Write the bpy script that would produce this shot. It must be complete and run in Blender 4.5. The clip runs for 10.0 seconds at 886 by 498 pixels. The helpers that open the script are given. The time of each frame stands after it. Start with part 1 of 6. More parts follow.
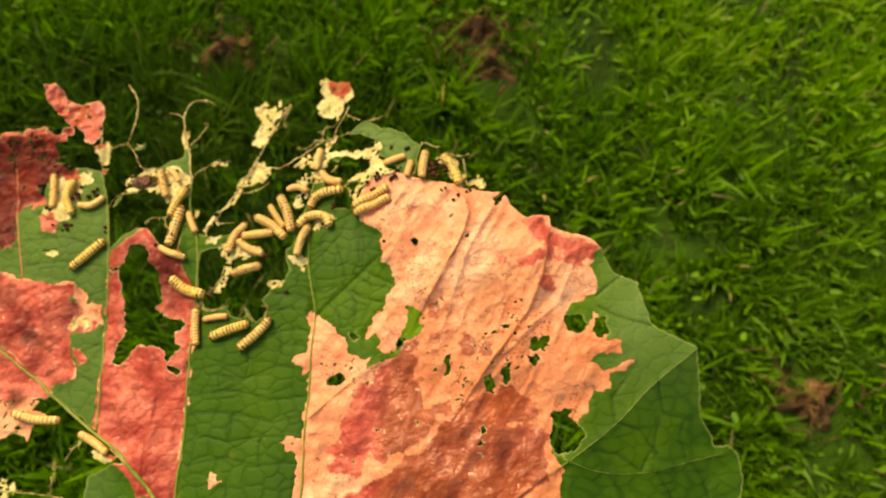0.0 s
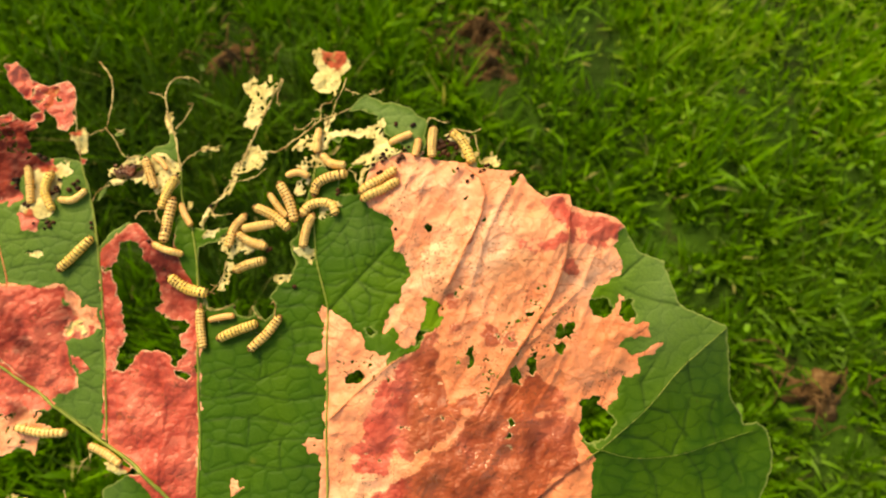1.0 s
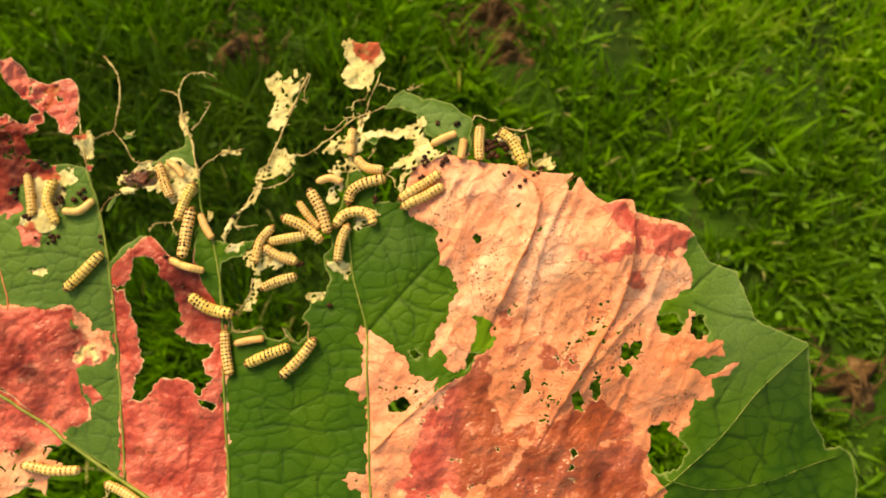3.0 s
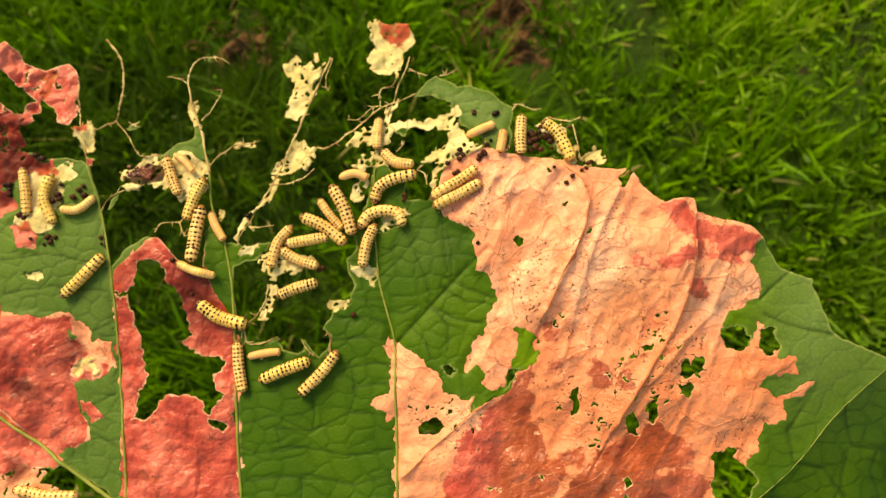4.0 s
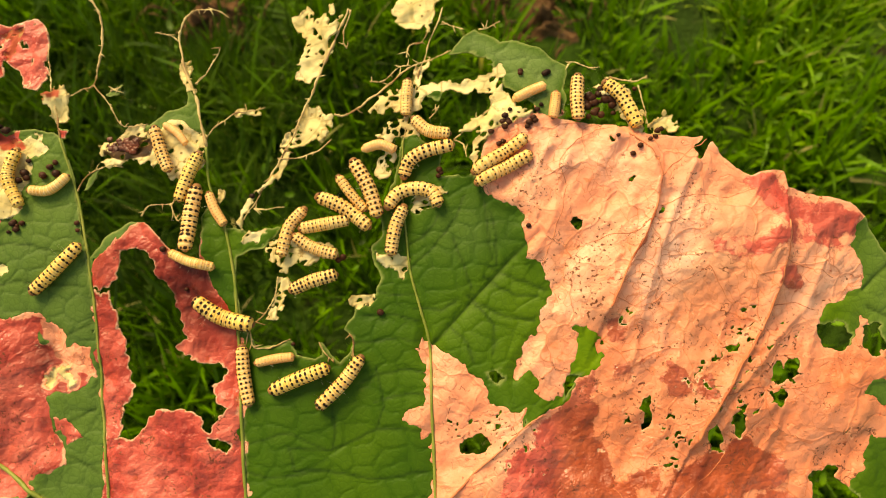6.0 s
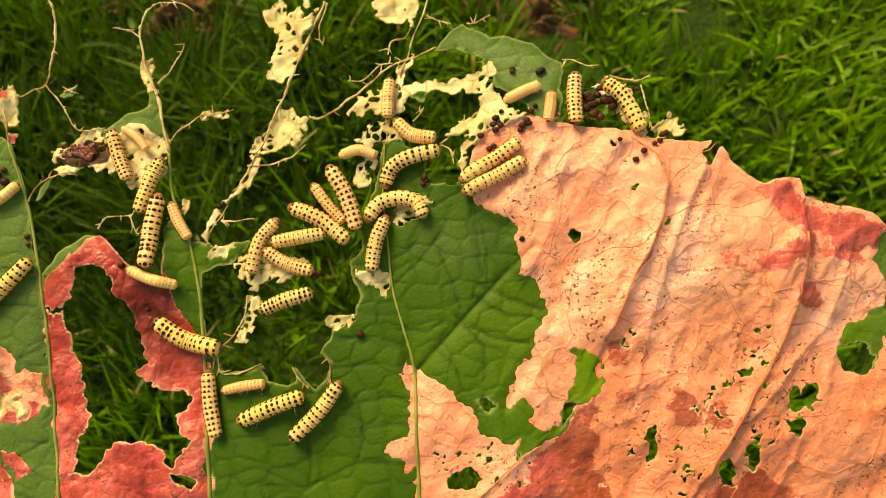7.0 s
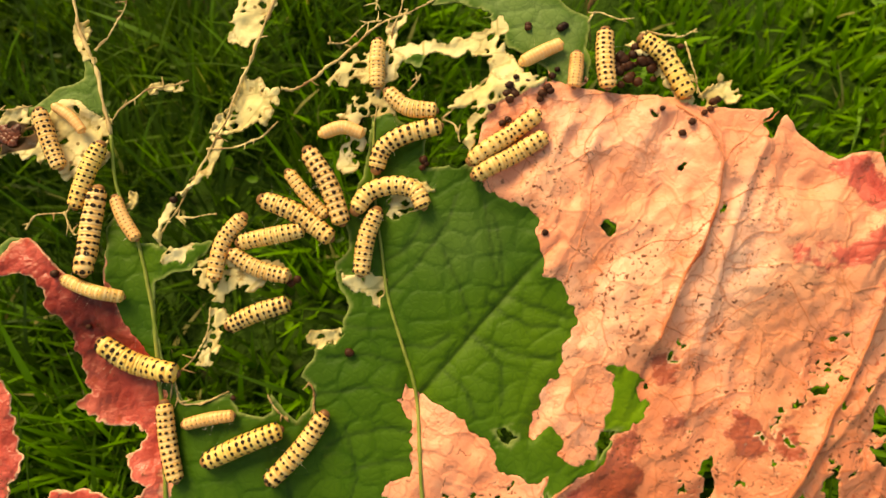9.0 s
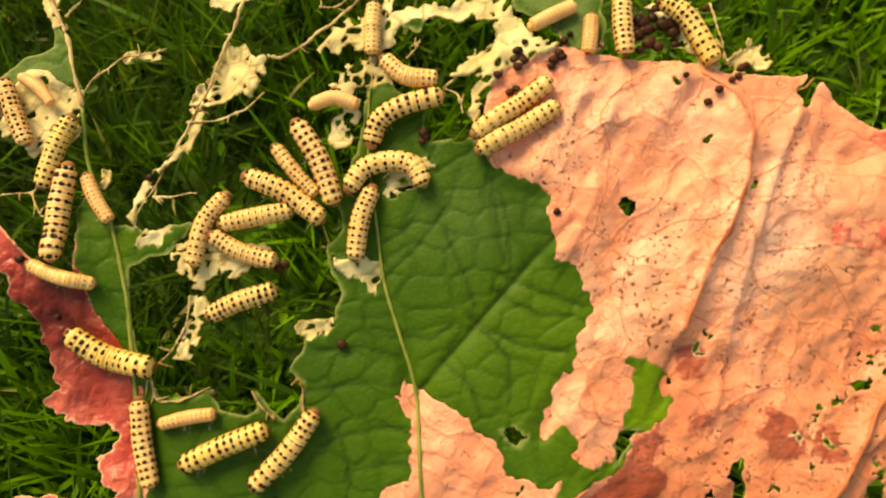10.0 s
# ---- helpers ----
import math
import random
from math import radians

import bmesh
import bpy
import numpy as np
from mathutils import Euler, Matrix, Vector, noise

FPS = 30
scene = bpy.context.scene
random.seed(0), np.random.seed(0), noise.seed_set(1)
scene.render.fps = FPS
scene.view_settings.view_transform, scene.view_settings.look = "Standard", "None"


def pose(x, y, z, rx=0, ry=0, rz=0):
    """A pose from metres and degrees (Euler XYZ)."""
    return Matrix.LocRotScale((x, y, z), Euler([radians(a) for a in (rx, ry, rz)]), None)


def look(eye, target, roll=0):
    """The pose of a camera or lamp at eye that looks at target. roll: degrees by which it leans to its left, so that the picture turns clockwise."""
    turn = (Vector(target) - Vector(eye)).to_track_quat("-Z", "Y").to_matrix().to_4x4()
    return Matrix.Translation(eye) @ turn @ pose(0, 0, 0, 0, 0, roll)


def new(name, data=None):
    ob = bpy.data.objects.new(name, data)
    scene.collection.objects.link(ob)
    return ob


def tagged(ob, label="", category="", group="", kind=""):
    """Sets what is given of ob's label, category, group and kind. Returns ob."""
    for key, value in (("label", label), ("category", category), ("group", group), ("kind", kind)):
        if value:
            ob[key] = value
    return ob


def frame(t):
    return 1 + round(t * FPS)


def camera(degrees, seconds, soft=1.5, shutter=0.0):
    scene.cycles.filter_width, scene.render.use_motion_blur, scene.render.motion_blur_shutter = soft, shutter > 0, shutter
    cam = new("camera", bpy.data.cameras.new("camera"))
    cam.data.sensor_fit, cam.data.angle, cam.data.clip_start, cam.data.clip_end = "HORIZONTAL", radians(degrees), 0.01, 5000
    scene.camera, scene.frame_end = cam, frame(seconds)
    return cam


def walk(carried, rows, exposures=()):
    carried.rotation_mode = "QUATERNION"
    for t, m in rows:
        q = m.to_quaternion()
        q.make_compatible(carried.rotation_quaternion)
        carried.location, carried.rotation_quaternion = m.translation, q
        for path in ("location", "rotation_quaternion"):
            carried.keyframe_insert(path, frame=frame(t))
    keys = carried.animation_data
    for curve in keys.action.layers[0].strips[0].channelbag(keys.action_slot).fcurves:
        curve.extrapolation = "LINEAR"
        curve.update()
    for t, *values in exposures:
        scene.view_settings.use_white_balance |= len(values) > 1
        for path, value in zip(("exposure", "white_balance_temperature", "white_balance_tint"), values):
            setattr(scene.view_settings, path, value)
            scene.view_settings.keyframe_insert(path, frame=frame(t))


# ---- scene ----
cam = camera(62, 10.0, soft=1.05)
walk(cam, [
    (0, pose(0.0001, -0.2207, 0.5564, 21.64, 0.01, -0.00)),
    (0.5, pose(0.0121, -0.2288, 0.5542, 22.48, 1.33, -0.17)),
    (1, pose(0.0157, -0.2277, 0.5628, 21.90, 2.17, -0.55)),
    (1.5, pose(0.0185, -0.2278, 0.5629, 21.66, 2.72, -1.20)),
    (2, pose(0.0122, -0.2339, 0.5489, 22.14, 1.99, -1.39)),
    (2.5, pose(0.0067, -0.2315, 0.5510, 21.72, 2.29, -1.53)),
    (4, pose(0.0190, -0.1933, 0.5207, 20.51, 4.87, -0.28)),
    (4.5, pose(0.0228, -0.1865, 0.5011, 20.47, 4.74, -0.82)),
    (5, pose(0.0162, -0.1831, 0.4693, 21.40, 4.45, -0.29)),
    (6.5, pose(0.0069, -0.1531, 0.4019, 22.42, 4.24, 0.75)),
    (7, pose(0.0114, -0.1442, 0.3788, 23.19, 4.58, 0.28)),
    (7.5, pose(0.0116, -0.1403, 0.3621, 24.15, 5.59, 1.82)),
    (8, pose(0.0149, -0.1343, 0.3492, 23.50, 5.61, 1.74)),
    (8.5, pose(0.0113, -0.1317, 0.3410, 23.28, 5.68, 1.75)),
    (9, pose(0.0085, -0.1311, 0.3333, 22.58, 5.45, 1.44)),
    (9.5, pose(0.0068, -0.1305, 0.3262, 22.12, 5.18, 1.32)),
    (10, pose(0.0068, -0.1288, 0.3188, 22.33, 5.51, 1.37)),
], exposures=[(0, 0.80, 13500, 4), (0.5, 0.96, 13500, 4), (1, 1.06, 13500, 4), (2.5, 1.03, 13500, 5), (5, 1.0, 14000, 9), (7, 1.04, 14000, 12), (10, 0.99, 13500, 11)])
cam.data.dof.use_dof, cam.data.dof.focus_distance, cam.data.dof.aperture_fstop = True, 0.207, 17

# ---- light: a bright overcast afternoon ----
world = bpy.data.worlds.new("world")
scene.world = world
world.use_nodes = True
wn, wl = world.node_tree.nodes, world.node_tree.links
sky = wn.new("ShaderNodeTexSky")
sky.sky_type, sky.sun_disc = "NISHITA", False
sky.sun_elevation, sky.sun_rotation = radians(50), radians(-35)
wl.new(sky.outputs[0], wn["Background"].inputs[0])
wn["Background"].inputs[1].default_value = 0.11
sun = new("sun", bpy.data.lights.new("sun", "SUN"))
sun.data.energy, sun.data.angle, sun.data.color = 2.4, radians(30), (1.0, 0.93, 0.80)
sun.matrix_world = look((-0.7, 1.0, 1.45), (0, 0, 0))


# ---- materials ----
class Mat:
    """A node material with short calls for the usual nodes."""

    def __init__(self, name):
        self.mat = bpy.data.materials.new(name)
        self.mat.use_nodes = True
        self.n, self.l = self.mat.node_tree.nodes, self.mat.node_tree.links
        self.bsdf = self.n["Principled BSDF"]

    def put(self, value, socket):
        if isinstance(value, bpy.types.NodeSocket):
            self.l.new(value, socket)
        else:
            socket.default_value = value

    def coord(self):
        return self.n.new("ShaderNodeTexCoord").outputs["Object"]

    def attr(self, name):
        a = self.n.new("ShaderNodeAttribute")
        a.attribute_name = name
        return a.outputs["Fac"]

    def noise(self, scale, detail=4.0, rough=0.55, vec=None):
        t = self.n.new("ShaderNodeTexNoise")
        self.put(vec if vec else self.coord(), t.inputs["Vector"])
        t.inputs["Scale"].default_value, t.inputs["Detail"].default_value, t.inputs["Roughness"].default_value = scale, detail, rough
        return t.outputs["Fac"]

    def cells(self, scale, feature="F1"):
        t = self.n.new("ShaderNodeTexVoronoi")
        t.feature = feature
        self.put(self.coord(), t.inputs["Vector"])
        t.inputs["Scale"].default_value = scale
        return t.outputs["Distance"]

    def warped(self, scale, amount):
        """Object coordinates pushed about by noise, in metres."""
        t = self.n.new("ShaderNodeTexNoise")
        self.put(self.coord(), t.inputs["Vector"])
        t.inputs["Scale"].default_value, t.inputs["Detail"].default_value = scale, 3
        a = self.n.new("ShaderNodeVectorMath")
        a.operation = "MULTIPLY_ADD"
        self.l.new(t.outputs["Color"], a.inputs[0])
        a.inputs[1].default_value = (amount,) * 3
        self.l.new(self.coord(), a.inputs[2])
        return a.outputs[0]

    def cracks(self, scale, vec):
        t = self.n.new("ShaderNodeTexVoronoi")
        t.feature = "DISTANCE_TO_EDGE"
        self.put(vec, t.inputs["Vector"])
        t.inputs["Scale"].default_value = scale
        return t.outputs["Distance"]

    def math(self, op, a, b=0.0):
        t = self.n.new("ShaderNodeMath")
        t.operation = op
        self.put(a, t.inputs[0])
        self.put(b, t.inputs[1])
        return t.outputs[0]

    def ramp(self, fac, *stops):
        t = self.n.new("ShaderNodeValToRGB")
        while len(t.color_ramp.elements) < len(stops):
            t.color_ramp.elements.new(0.5)
        for e, (p, c) in zip(t.color_ramp.elements, stops):
            e.position, e.color = p, (*c, 1) if len(c) == 3 else c
        self.put(fac, t.inputs[0])
        return t.outputs[0]

    def step(self, fac, lo, hi):
        t = self.n.new("ShaderNodeMapRange")
        t.interpolation_type = "SMOOTHSTEP"
        self.put(fac, t.inputs[0])
        t.inputs[1].default_value, t.inputs[2].default_value = lo, hi
        return t.outputs[0]

    def mix(self, fac, a, b, blend="MIX"):
        t = self.n.new("ShaderNodeMix")
        t.data_type, t.blend_type = "RGBA", blend
        self.put(fac, t.inputs[0])
        for v, s in ((a, t.inputs[6]), (b, t.inputs[7])):
            self.put((*v, 1) if isinstance(v, tuple) else v, s)
        return t.outputs[2]

    def bump(self, height, strength, distance):
        t = self.n.new("ShaderNodeBump")
        self.put(height, t.inputs["Height"])
        t.inputs["Strength"].default_value, t.inputs["Distance"].default_value = strength, distance
        self.l.new(t.outputs[0], self.bsdf.inputs["Normal"])
        return t.outputs[0]

    def done(self, color, rough=0.6, spec=0.4, sheer=0.0, sheer_color=None):
        b = self.bsdf
        self.put((*color, 1) if isinstance(color, tuple) else color, b.inputs["Base Color"])
        self.put(rough, b.inputs["Roughness"])
        self.put(spec, b.inputs["Specular IOR Level"])
        if sheer:
            tr = self.n.new("ShaderNodeBsdfTranslucent")
            c = sheer_color or color
            self.put((*c, 1) if isinstance(c, tuple) else c, tr.inputs[0])
            m = self.n.new("ShaderNodeMixShader")
            m.inputs[0].default_value = sheer
            self.l.new(b.outputs[0], m.inputs[1])
            self.l.new(tr.outputs[0], m.inputs[2])
            self.l.new(m.outputs[0], self.n["Material Output"].inputs[0])
        return self.mat


def mat_green_leaf():
    m = Mat("green_leaf")
    net, big = m.attr("net"), m.noise(14, 3)
    mesh = m.cracks(520, m.warped(180, 0.002))
    base = m.ramp(big, (0.30, (0.018, 0.072, 0.004)), (0.5, (0.034, 0.112, 0.005)), (0.70, (0.074, 0.172, 0.007)))
    base = m.mix(m.math("MULTIPLY", m.attr("pale"), 0.75), base, (0.160, 0.265, 0.080))
    # shade on the lobe's lower, drooping side is put into its green
    base = m.mix(m.math("MULTIPLY", m.attr("deep"), 0.8), base, m.ramp(m.noise(45, 4), (0.40, (0.014, 0.064, 0.002)), (0.62, (0.042, 0.112, 0.003))))
    base = m.mix(m.math("MULTIPLY", m.step(mesh, 0.10, 0.0), 0.26), base, (0.016, 0.060, 0.004))
    base = m.mix(m.step(net, 0.14, 0.02), base, m.mix(0.30, base, (0.008, 0.034, 0.003)))
    base = m.mix(m.math("MULTIPLY", m.attr("rib"), 0.7), base, (0.007, 0.030, 0.003))
    base = m.mix(m.math("MULTIPLY", m.step(net, 0.35, 0.75), 0.12), base, (0.10, 0.21, 0.02))
    # light caught by the narrow green tongue, painted as a brighter green
    base = m.mix(m.math("MULTIPLY", m.attr("lit_tongue"), 0.8), base, m.ramp(m.noise(110, 4), (0.35, (0.075, 0.19, 0.008)), (0.65, (0.16, 0.30, 0.014))))
    base = m.mix(m.math("MULTIPLY", m.attr("rim"), 0.65), base, (0.36, 0.42, 0.14))
    base = m.mix(m.step(m.noise(60, 5), 0.67, 0.76), base, (0.12, 0.17, 0.02))
    base = m.mix(m.step(m.noise(130, 4, 0.7), 0.72, 0.76), base, (0.06, 0.035, 0.012))
    m.bump(m.math("ADD", m.math("ADD", m.math("MULTIPLY", m.noise(700, 4), 0.4), m.math("MULTIPLY", m.step(mesh, 0.0, 0.25), 0.2)), m.math("MULTIPLY", m.step(net, 0.0, 0.5), 0.45)), 0.45, 0.0005)
    return m.done(base, m.ramp(m.noise(120), (0.3, (0.52,) * 3), (0.7, (0.62,) * 3)), 0.17, 0.15, (0.09, 0.26, 0.008))


def mat_dried_leaf():
    m = Mat("dried_leaf")
    red = m.attr("red")
    fine, mid = m.noise(520, 5, 0.65), m.noise(70, 5, 0.6)
    wide_net, small_net = m.cracks(60, m.warped(45, 0.016)), m.cracks(240, m.warped(120, 0.006))
    tan = m.ramp(m.noise(32, 5, 0.6), (0.26, (0.86, 0.265, 0.140)), (0.50, (0.96, 0.385, 0.230)), (0.72, (0.99, 0.560, 0.395)))
    tan = m.mix(m.math("MULTIPLY", m.step(small_net, 0.035, 0.008), m.math("MULTIPLY", m.step(m.noise(40, 3), 0.40, 0.60), 0.65)), tan, (0.66, 0.17, 0.06))
    tan = m.mix(m.math("MULTIPLY", m.step(wide_net, 0.014, 0.004), m.math("MULTIPLY", m.step(m.noise(20, 3), 0.38, 0.55), 0.6)), tan, (0.52, 0.125, 0.045))
    tan = m.mix(m.math("MULTIPLY", m.step(m.noise(26, 6, 0.72), 0.60, 0.72), 0.28), tan, (0.60, 0.24, 0.09))
    # paler patches paint highlights into the tan
    tan = m.mix(m.math("MULTIPLY", m.step(m.noise(55, 6, 0.7), 0.52, 0.66), 0.6), tan, (0.96, 0.49, 0.30))
    tan = m.mix(m.math("MULTIPLY", m.step(m.noise(90, 4, 0.6), 0.60, 0.72), 0.5), tan, (0.80, 0.24, 0.10))
    # tan darker and more orange towards the lower right
    tan = m.mix(m.math("MULTIPLY", m.step(m.math("ADD", m.attr("lower_right"), m.math("MULTIPLY", m.math("SUBTRACT", m.noise(22, 5, 0.6), 0.5), 0.8)), 0.2, 0.9), 0.8), tan, m.mix(0.75, tan, (0.62, 0.150, 0.055)))
    # dusky noise patches in the colour stand in for shade along folds
    tan = m.mix(m.math("MULTIPLY", m.step(m.noise(24, 4, 0.6), 0.54, 0.66), 0.32), tan, (0.52, 0.24, 0.12))
    crinkle = m.step(m.math("ABSOLUTE", m.math("SUBTRACT", m.noise(130, 5, 0.55), 0.5)), 0.045, 0.0)
    tan = m.mix(m.math("MULTIPLY", crinkle, 0.2), tan, (0.74, 0.20, 0.080))
    tan = m.mix(m.math("MULTIPLY", m.step(m.attr("net"), 0.26, 0.08), 0.16), tan, (0.70, 0.19, 0.075))
    rust = m.ramp(mid, (0.24, (0.18, 0.025, 0.010)), (0.44, (0.34, 0.064, 0.025)), (0.70, (0.55, 0.135, 0.060)))
    crimson = m.ramp(m.noise(48, 6, 0.65), (0.28, (0.26, 0.017, 0.014)), (0.46, (0.56, 0.074, 0.052)), (0.68, (0.82, 0.195, 0.140)))
    rust = m.mix(m.step(m.math("ADD", m.attr("lower_right"), m.math("MULTIPLY", m.math("SUBTRACT", m.noise(26, 4), 0.5), 0.5)), 0.15, 0.6), crimson, rust)
    rust = m.mix(m.math("MULTIPLY", m.step(m.noise(18, 5, 0.65), 0.48, 0.62), m.attr("lower_right")), rust, m.mix(0.4, rust, (0.62, 0.11, 0.030)))
    rust = m.mix(m.math("MULTIPLY", m.step(m.noise(30, 6, 0.68), 0.55, 0.66), 0.35), rust, (0.26, 0.026, 0.022))
    # pale flecks paint wet glints into the rust colour
    rust = m.mix(m.math("MULTIPLY", m.step(m.noise(300, 6, 0.75), 0.58, 0.68), 0.35), rust, (0.90, 0.33, 0.20))
    rust = m.mix(m.math("MULTIPLY", m.step(m.noise(260, 6, 0.75), 0.58, 0.68), 0.45), rust, (0.30, 0.030, 0.022))
    rust = m.mix(m.math("MULTIPLY", m.step(m.noise(75, 6, 0.7), 0.60, 0.70), 0.35), rust, (0.20, 0.022, 0.018))
    rust = m.mix(m.math("MULTIPLY", m.step(m.noise(16, 3, 0.5), 0.50, 0.60), 0.55), rust, m.mix(0.5, rust, (0.50, 0.135, 0.100)))
    rust = m.mix(m.math("MULTIPLY", m.step(m.attr("net"), 0.30, 0.08), m.math("MULTIPLY", m.step(m.noise(45, 3), 0.40, 0.60), 0.25)), rust, (0.26, 0.026, 0.020))
    edge = m.math("ADD", red, m.math("ADD", m.math("MULTIPLY", m.math("SUBTRACT", m.noise(85, 7, 0.72), 0.5), 0.9), m.math("MULTIPLY", m.math("SUBTRACT", m.noise(28, 3, 0.6), 0.5), 0.6)))
    color = m.mix(m.step(edge, 0.46, 0.53), tan, rust)
    color = m.mix(m.math("MULTIPLY", m.step(m.attr("rim"), 0.30, 0.8), m.math("ADD", m.math("MULTIPLY", m.step(edge, 0.46, 0.53), 0.5), 0.25)), color, (0.92, 0.58, 0.36))
    specks = m.math("MULTIPLY", m.step(m.noise(950, 2, 0.5), 0.61, 0.65), m.math("MAXIMUM", m.step(m.noise(60, 4, 0.65), 0.52, 0.62), m.math("MULTIPLY", m.attr("pit"), m.step(m.noise(110, 3), 0.42, 0.52))))
    dashes = m.math("MULTIPLY", m.step(m.cracks(210, m.warped(300, 0.006)), 0.030, 0.008), m.step(m.noise(150, 3), 0.60, 0.66))
    color = m.mix(m.math("MAXIMUM", specks, dashes), color, (0.17, 0.050, 0.016))
    blots = m.math("MULTIPLY", m.step(m.noise(210, 3, 0.5), 0.66, 0.70), m.step(m.noise(35, 3), 0.48, 0.6))
    color = m.mix(m.math("MULTIPLY", blots, 0.8), color, (0.52, 0.085, 0.035))
    relief = m.math("ADD", m.math("ADD", m.math("MULTIPLY", fine, 0.8), m.math("MULTIPLY", m.noise(110, 4, 0.55), 0.9)), m.math("SUBTRACT", m.math("MULTIPLY", m.step(wide_net, 0.04, 0.0), 0.3), m.math("MULTIPLY", crinkle, 0.28)))
    rusty = m.step(edge, 0.44, 0.56)
    pucker = m.math("ADD", m.math("MULTIPLY", m.noise(420, 3, 0.6), 1.3), m.math("MULTIPLY", m.step(m.attr("net"), 0.0, 0.6), 0.22))
    glint = m.math("MULTIPLY", m.step(m.noise(70, 3, 0.6), 0.46, 0.62), m.math("ADD", m.math("MULTIPLY", m.attr("lower_right"), 0.8), 0.2))
    pucker = m.math("ADD", pucker, m.math("MULTIPLY", m.math("MULTIPLY", m.step(m.cells(620), 0.6, 0.0), glint), 0.55))
    grain = m.math("MULTIPLY", pucker, m.math("ADD", m.math("MULTIPLY", rusty, 0.75), 0.08))
    m.bump(m.math("ADD", m.math("MULTIPLY", relief, m.math("SUBTRACT", 0.8, m.math("MULTIPLY", rusty, 0.4))), grain), 0.55, 0.0010)
    # dark maroon where the dark value is high, mainly below the ragged edge
    maroon = m.ramp(m.noise(55, 5, 0.65), (0.36, (0.030, 0.004, 0.003)), (0.56, (0.130, 0.013, 0.010)), (0.74, (0.36, 0.055, 0.030)))
    color = m.mix(m.math("MULTIPLY", m.step(m.attr("dark"), 0.1, 0.75), 0.9), color, maroon)
    return m.done(color, m.math("SUBTRACT", m.ramp(m.noise(240, 4), (0.35, (0.27,) * 3), (0.6, (0.52,) * 3)), m.math("MULTIPLY", m.math("MULTIPLY", rusty, glint), 0.2)), m.math("SUBTRACT", m.math("ADD", 0.38, m.math("MULTIPLY", m.math("MULTIPLY", rusty, glint), 0.4)), m.math("MULTIPLY", m.attr("dark"), 0.3)), 0.10, (0.75, 0.28, 0.10))


def mat_eaten_skin():
    m = Mat("eaten_skin")
    c = m.ramp(m.noise(60, 5), (0.3, (0.64, 0.50, 0.20)), (0.5, (0.86, 0.74, 0.37)), (0.75, (0.94, 0.86, 0.55)))
    c = m.mix(m.step(m.attr("net"), 0.25, 0.0), c, (0.50, 0.42, 0.17))
    c = m.mix(m.math("MULTIPLY", m.step(m.cells(330), 0.2, 0.1), m.step(m.noise(90, 4), 0.48, 0.58)), c, (0.24, 0.16, 0.06))
    c = m.mix(m.step(m.math("ADD", m.attr("red"), m.math("MULTIPLY", m.math("SUBTRACT", m.noise(200), 0.5), 0.7)), 0.5, 0.6), c, (0.55, 0.10, 0.055))
    c = m.mix(m.step(m.math("ADD", m.attr("dark"), m.math("MULTIPLY", m.math("SUBTRACT", m.noise(130, 5), 0.5), 0.7)), 0.35, 0.55), c, m.ramp(m.noise(220, 4), (0.4, (0.014, 0.007, 0.003)), (0.65, (0.10, 0.042, 0.016))))
    c = m.mix(m.step(m.noise(150, 5, 0.7), 0.60, 0.68), c, (0.46, 0.30, 0.11))
    c = m.mix(m.math("MULTIPLY", m.step(m.attr("rim"), 0.3, 1.0), 0.5), c, (0.42, 0.25, 0.08))
    m.bump(m.noise(400, 5), 0.8, 0.0007)
    return m.done(c, 0.55, 0.15, 0.2, (0.75, 0.68, 0.28))


def mat_vein(name, a, b, gloss=0.35):
    m = Mat(name)
    c = m.ramp(m.noise(140, 5), (0.35, a), (0.62, b))
    m.bump(m.noise(900, 3), 0.4, 0.0003)
    return m.done(c, 0.5, gloss)


def mat_skin(name, a, b, band, pale):
    m = Mat(name)
    c = m.ramp(m.noise(240, 4), (0.3, a), (0.7, b))
    c = m.mix(m.math("MULTIPLY", m.attr("ring"), 0.3), c, pale)
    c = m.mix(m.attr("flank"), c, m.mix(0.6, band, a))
    c = m.mix(m.math("MULTIPLY", m.attr("fold"), 0.7), c, band)
    c = m.mix(m.math("MULTIPLY", m.step(m.noise(420, 4), 0.60, 0.72), 0.35), c, band)
    m.bump(m.noise(1600, 3), 0.35, 0.0002)
    m.bsdf.inputs["Subsurface Weight"].default_value = 0.15
    m.bsdf.inputs["Subsurface Radius"].default_value = (0.001, 0.0006, 0.0003)
    m.bsdf.inputs["Subsurface Scale"].default_value = 1.0
    return m.done(c, 0.40, 0.45)


def mat_grass():
    m = Mat("grass_blades")
    tone, along = m.attr("tone"), m.attr("along")
    c = m.ramp(tone, (0.0, (0.022, 0.058, 0.003)), (0.35, (0.077, 0.222, 0.008)), (0.7, (0.122, 0.305, 0.012)), (0.93, (0.180, 0.360, 0.022)), (0.975, (0.36, 0.33, 0.12)))
    # shade between the blades painted on their bases
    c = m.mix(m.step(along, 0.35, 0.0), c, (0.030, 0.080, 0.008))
    c = m.mix(m.step(m.noise(5, 3), 0.45, 0.70), c, m.mix(0.5, c, (0.09, 0.20, 0.02)))
    return m.done(c, 0.5, 0.2, 0.3, m.mix(1.0, c, (1.5, 1.55, 0.8), "MULTIPLY"))


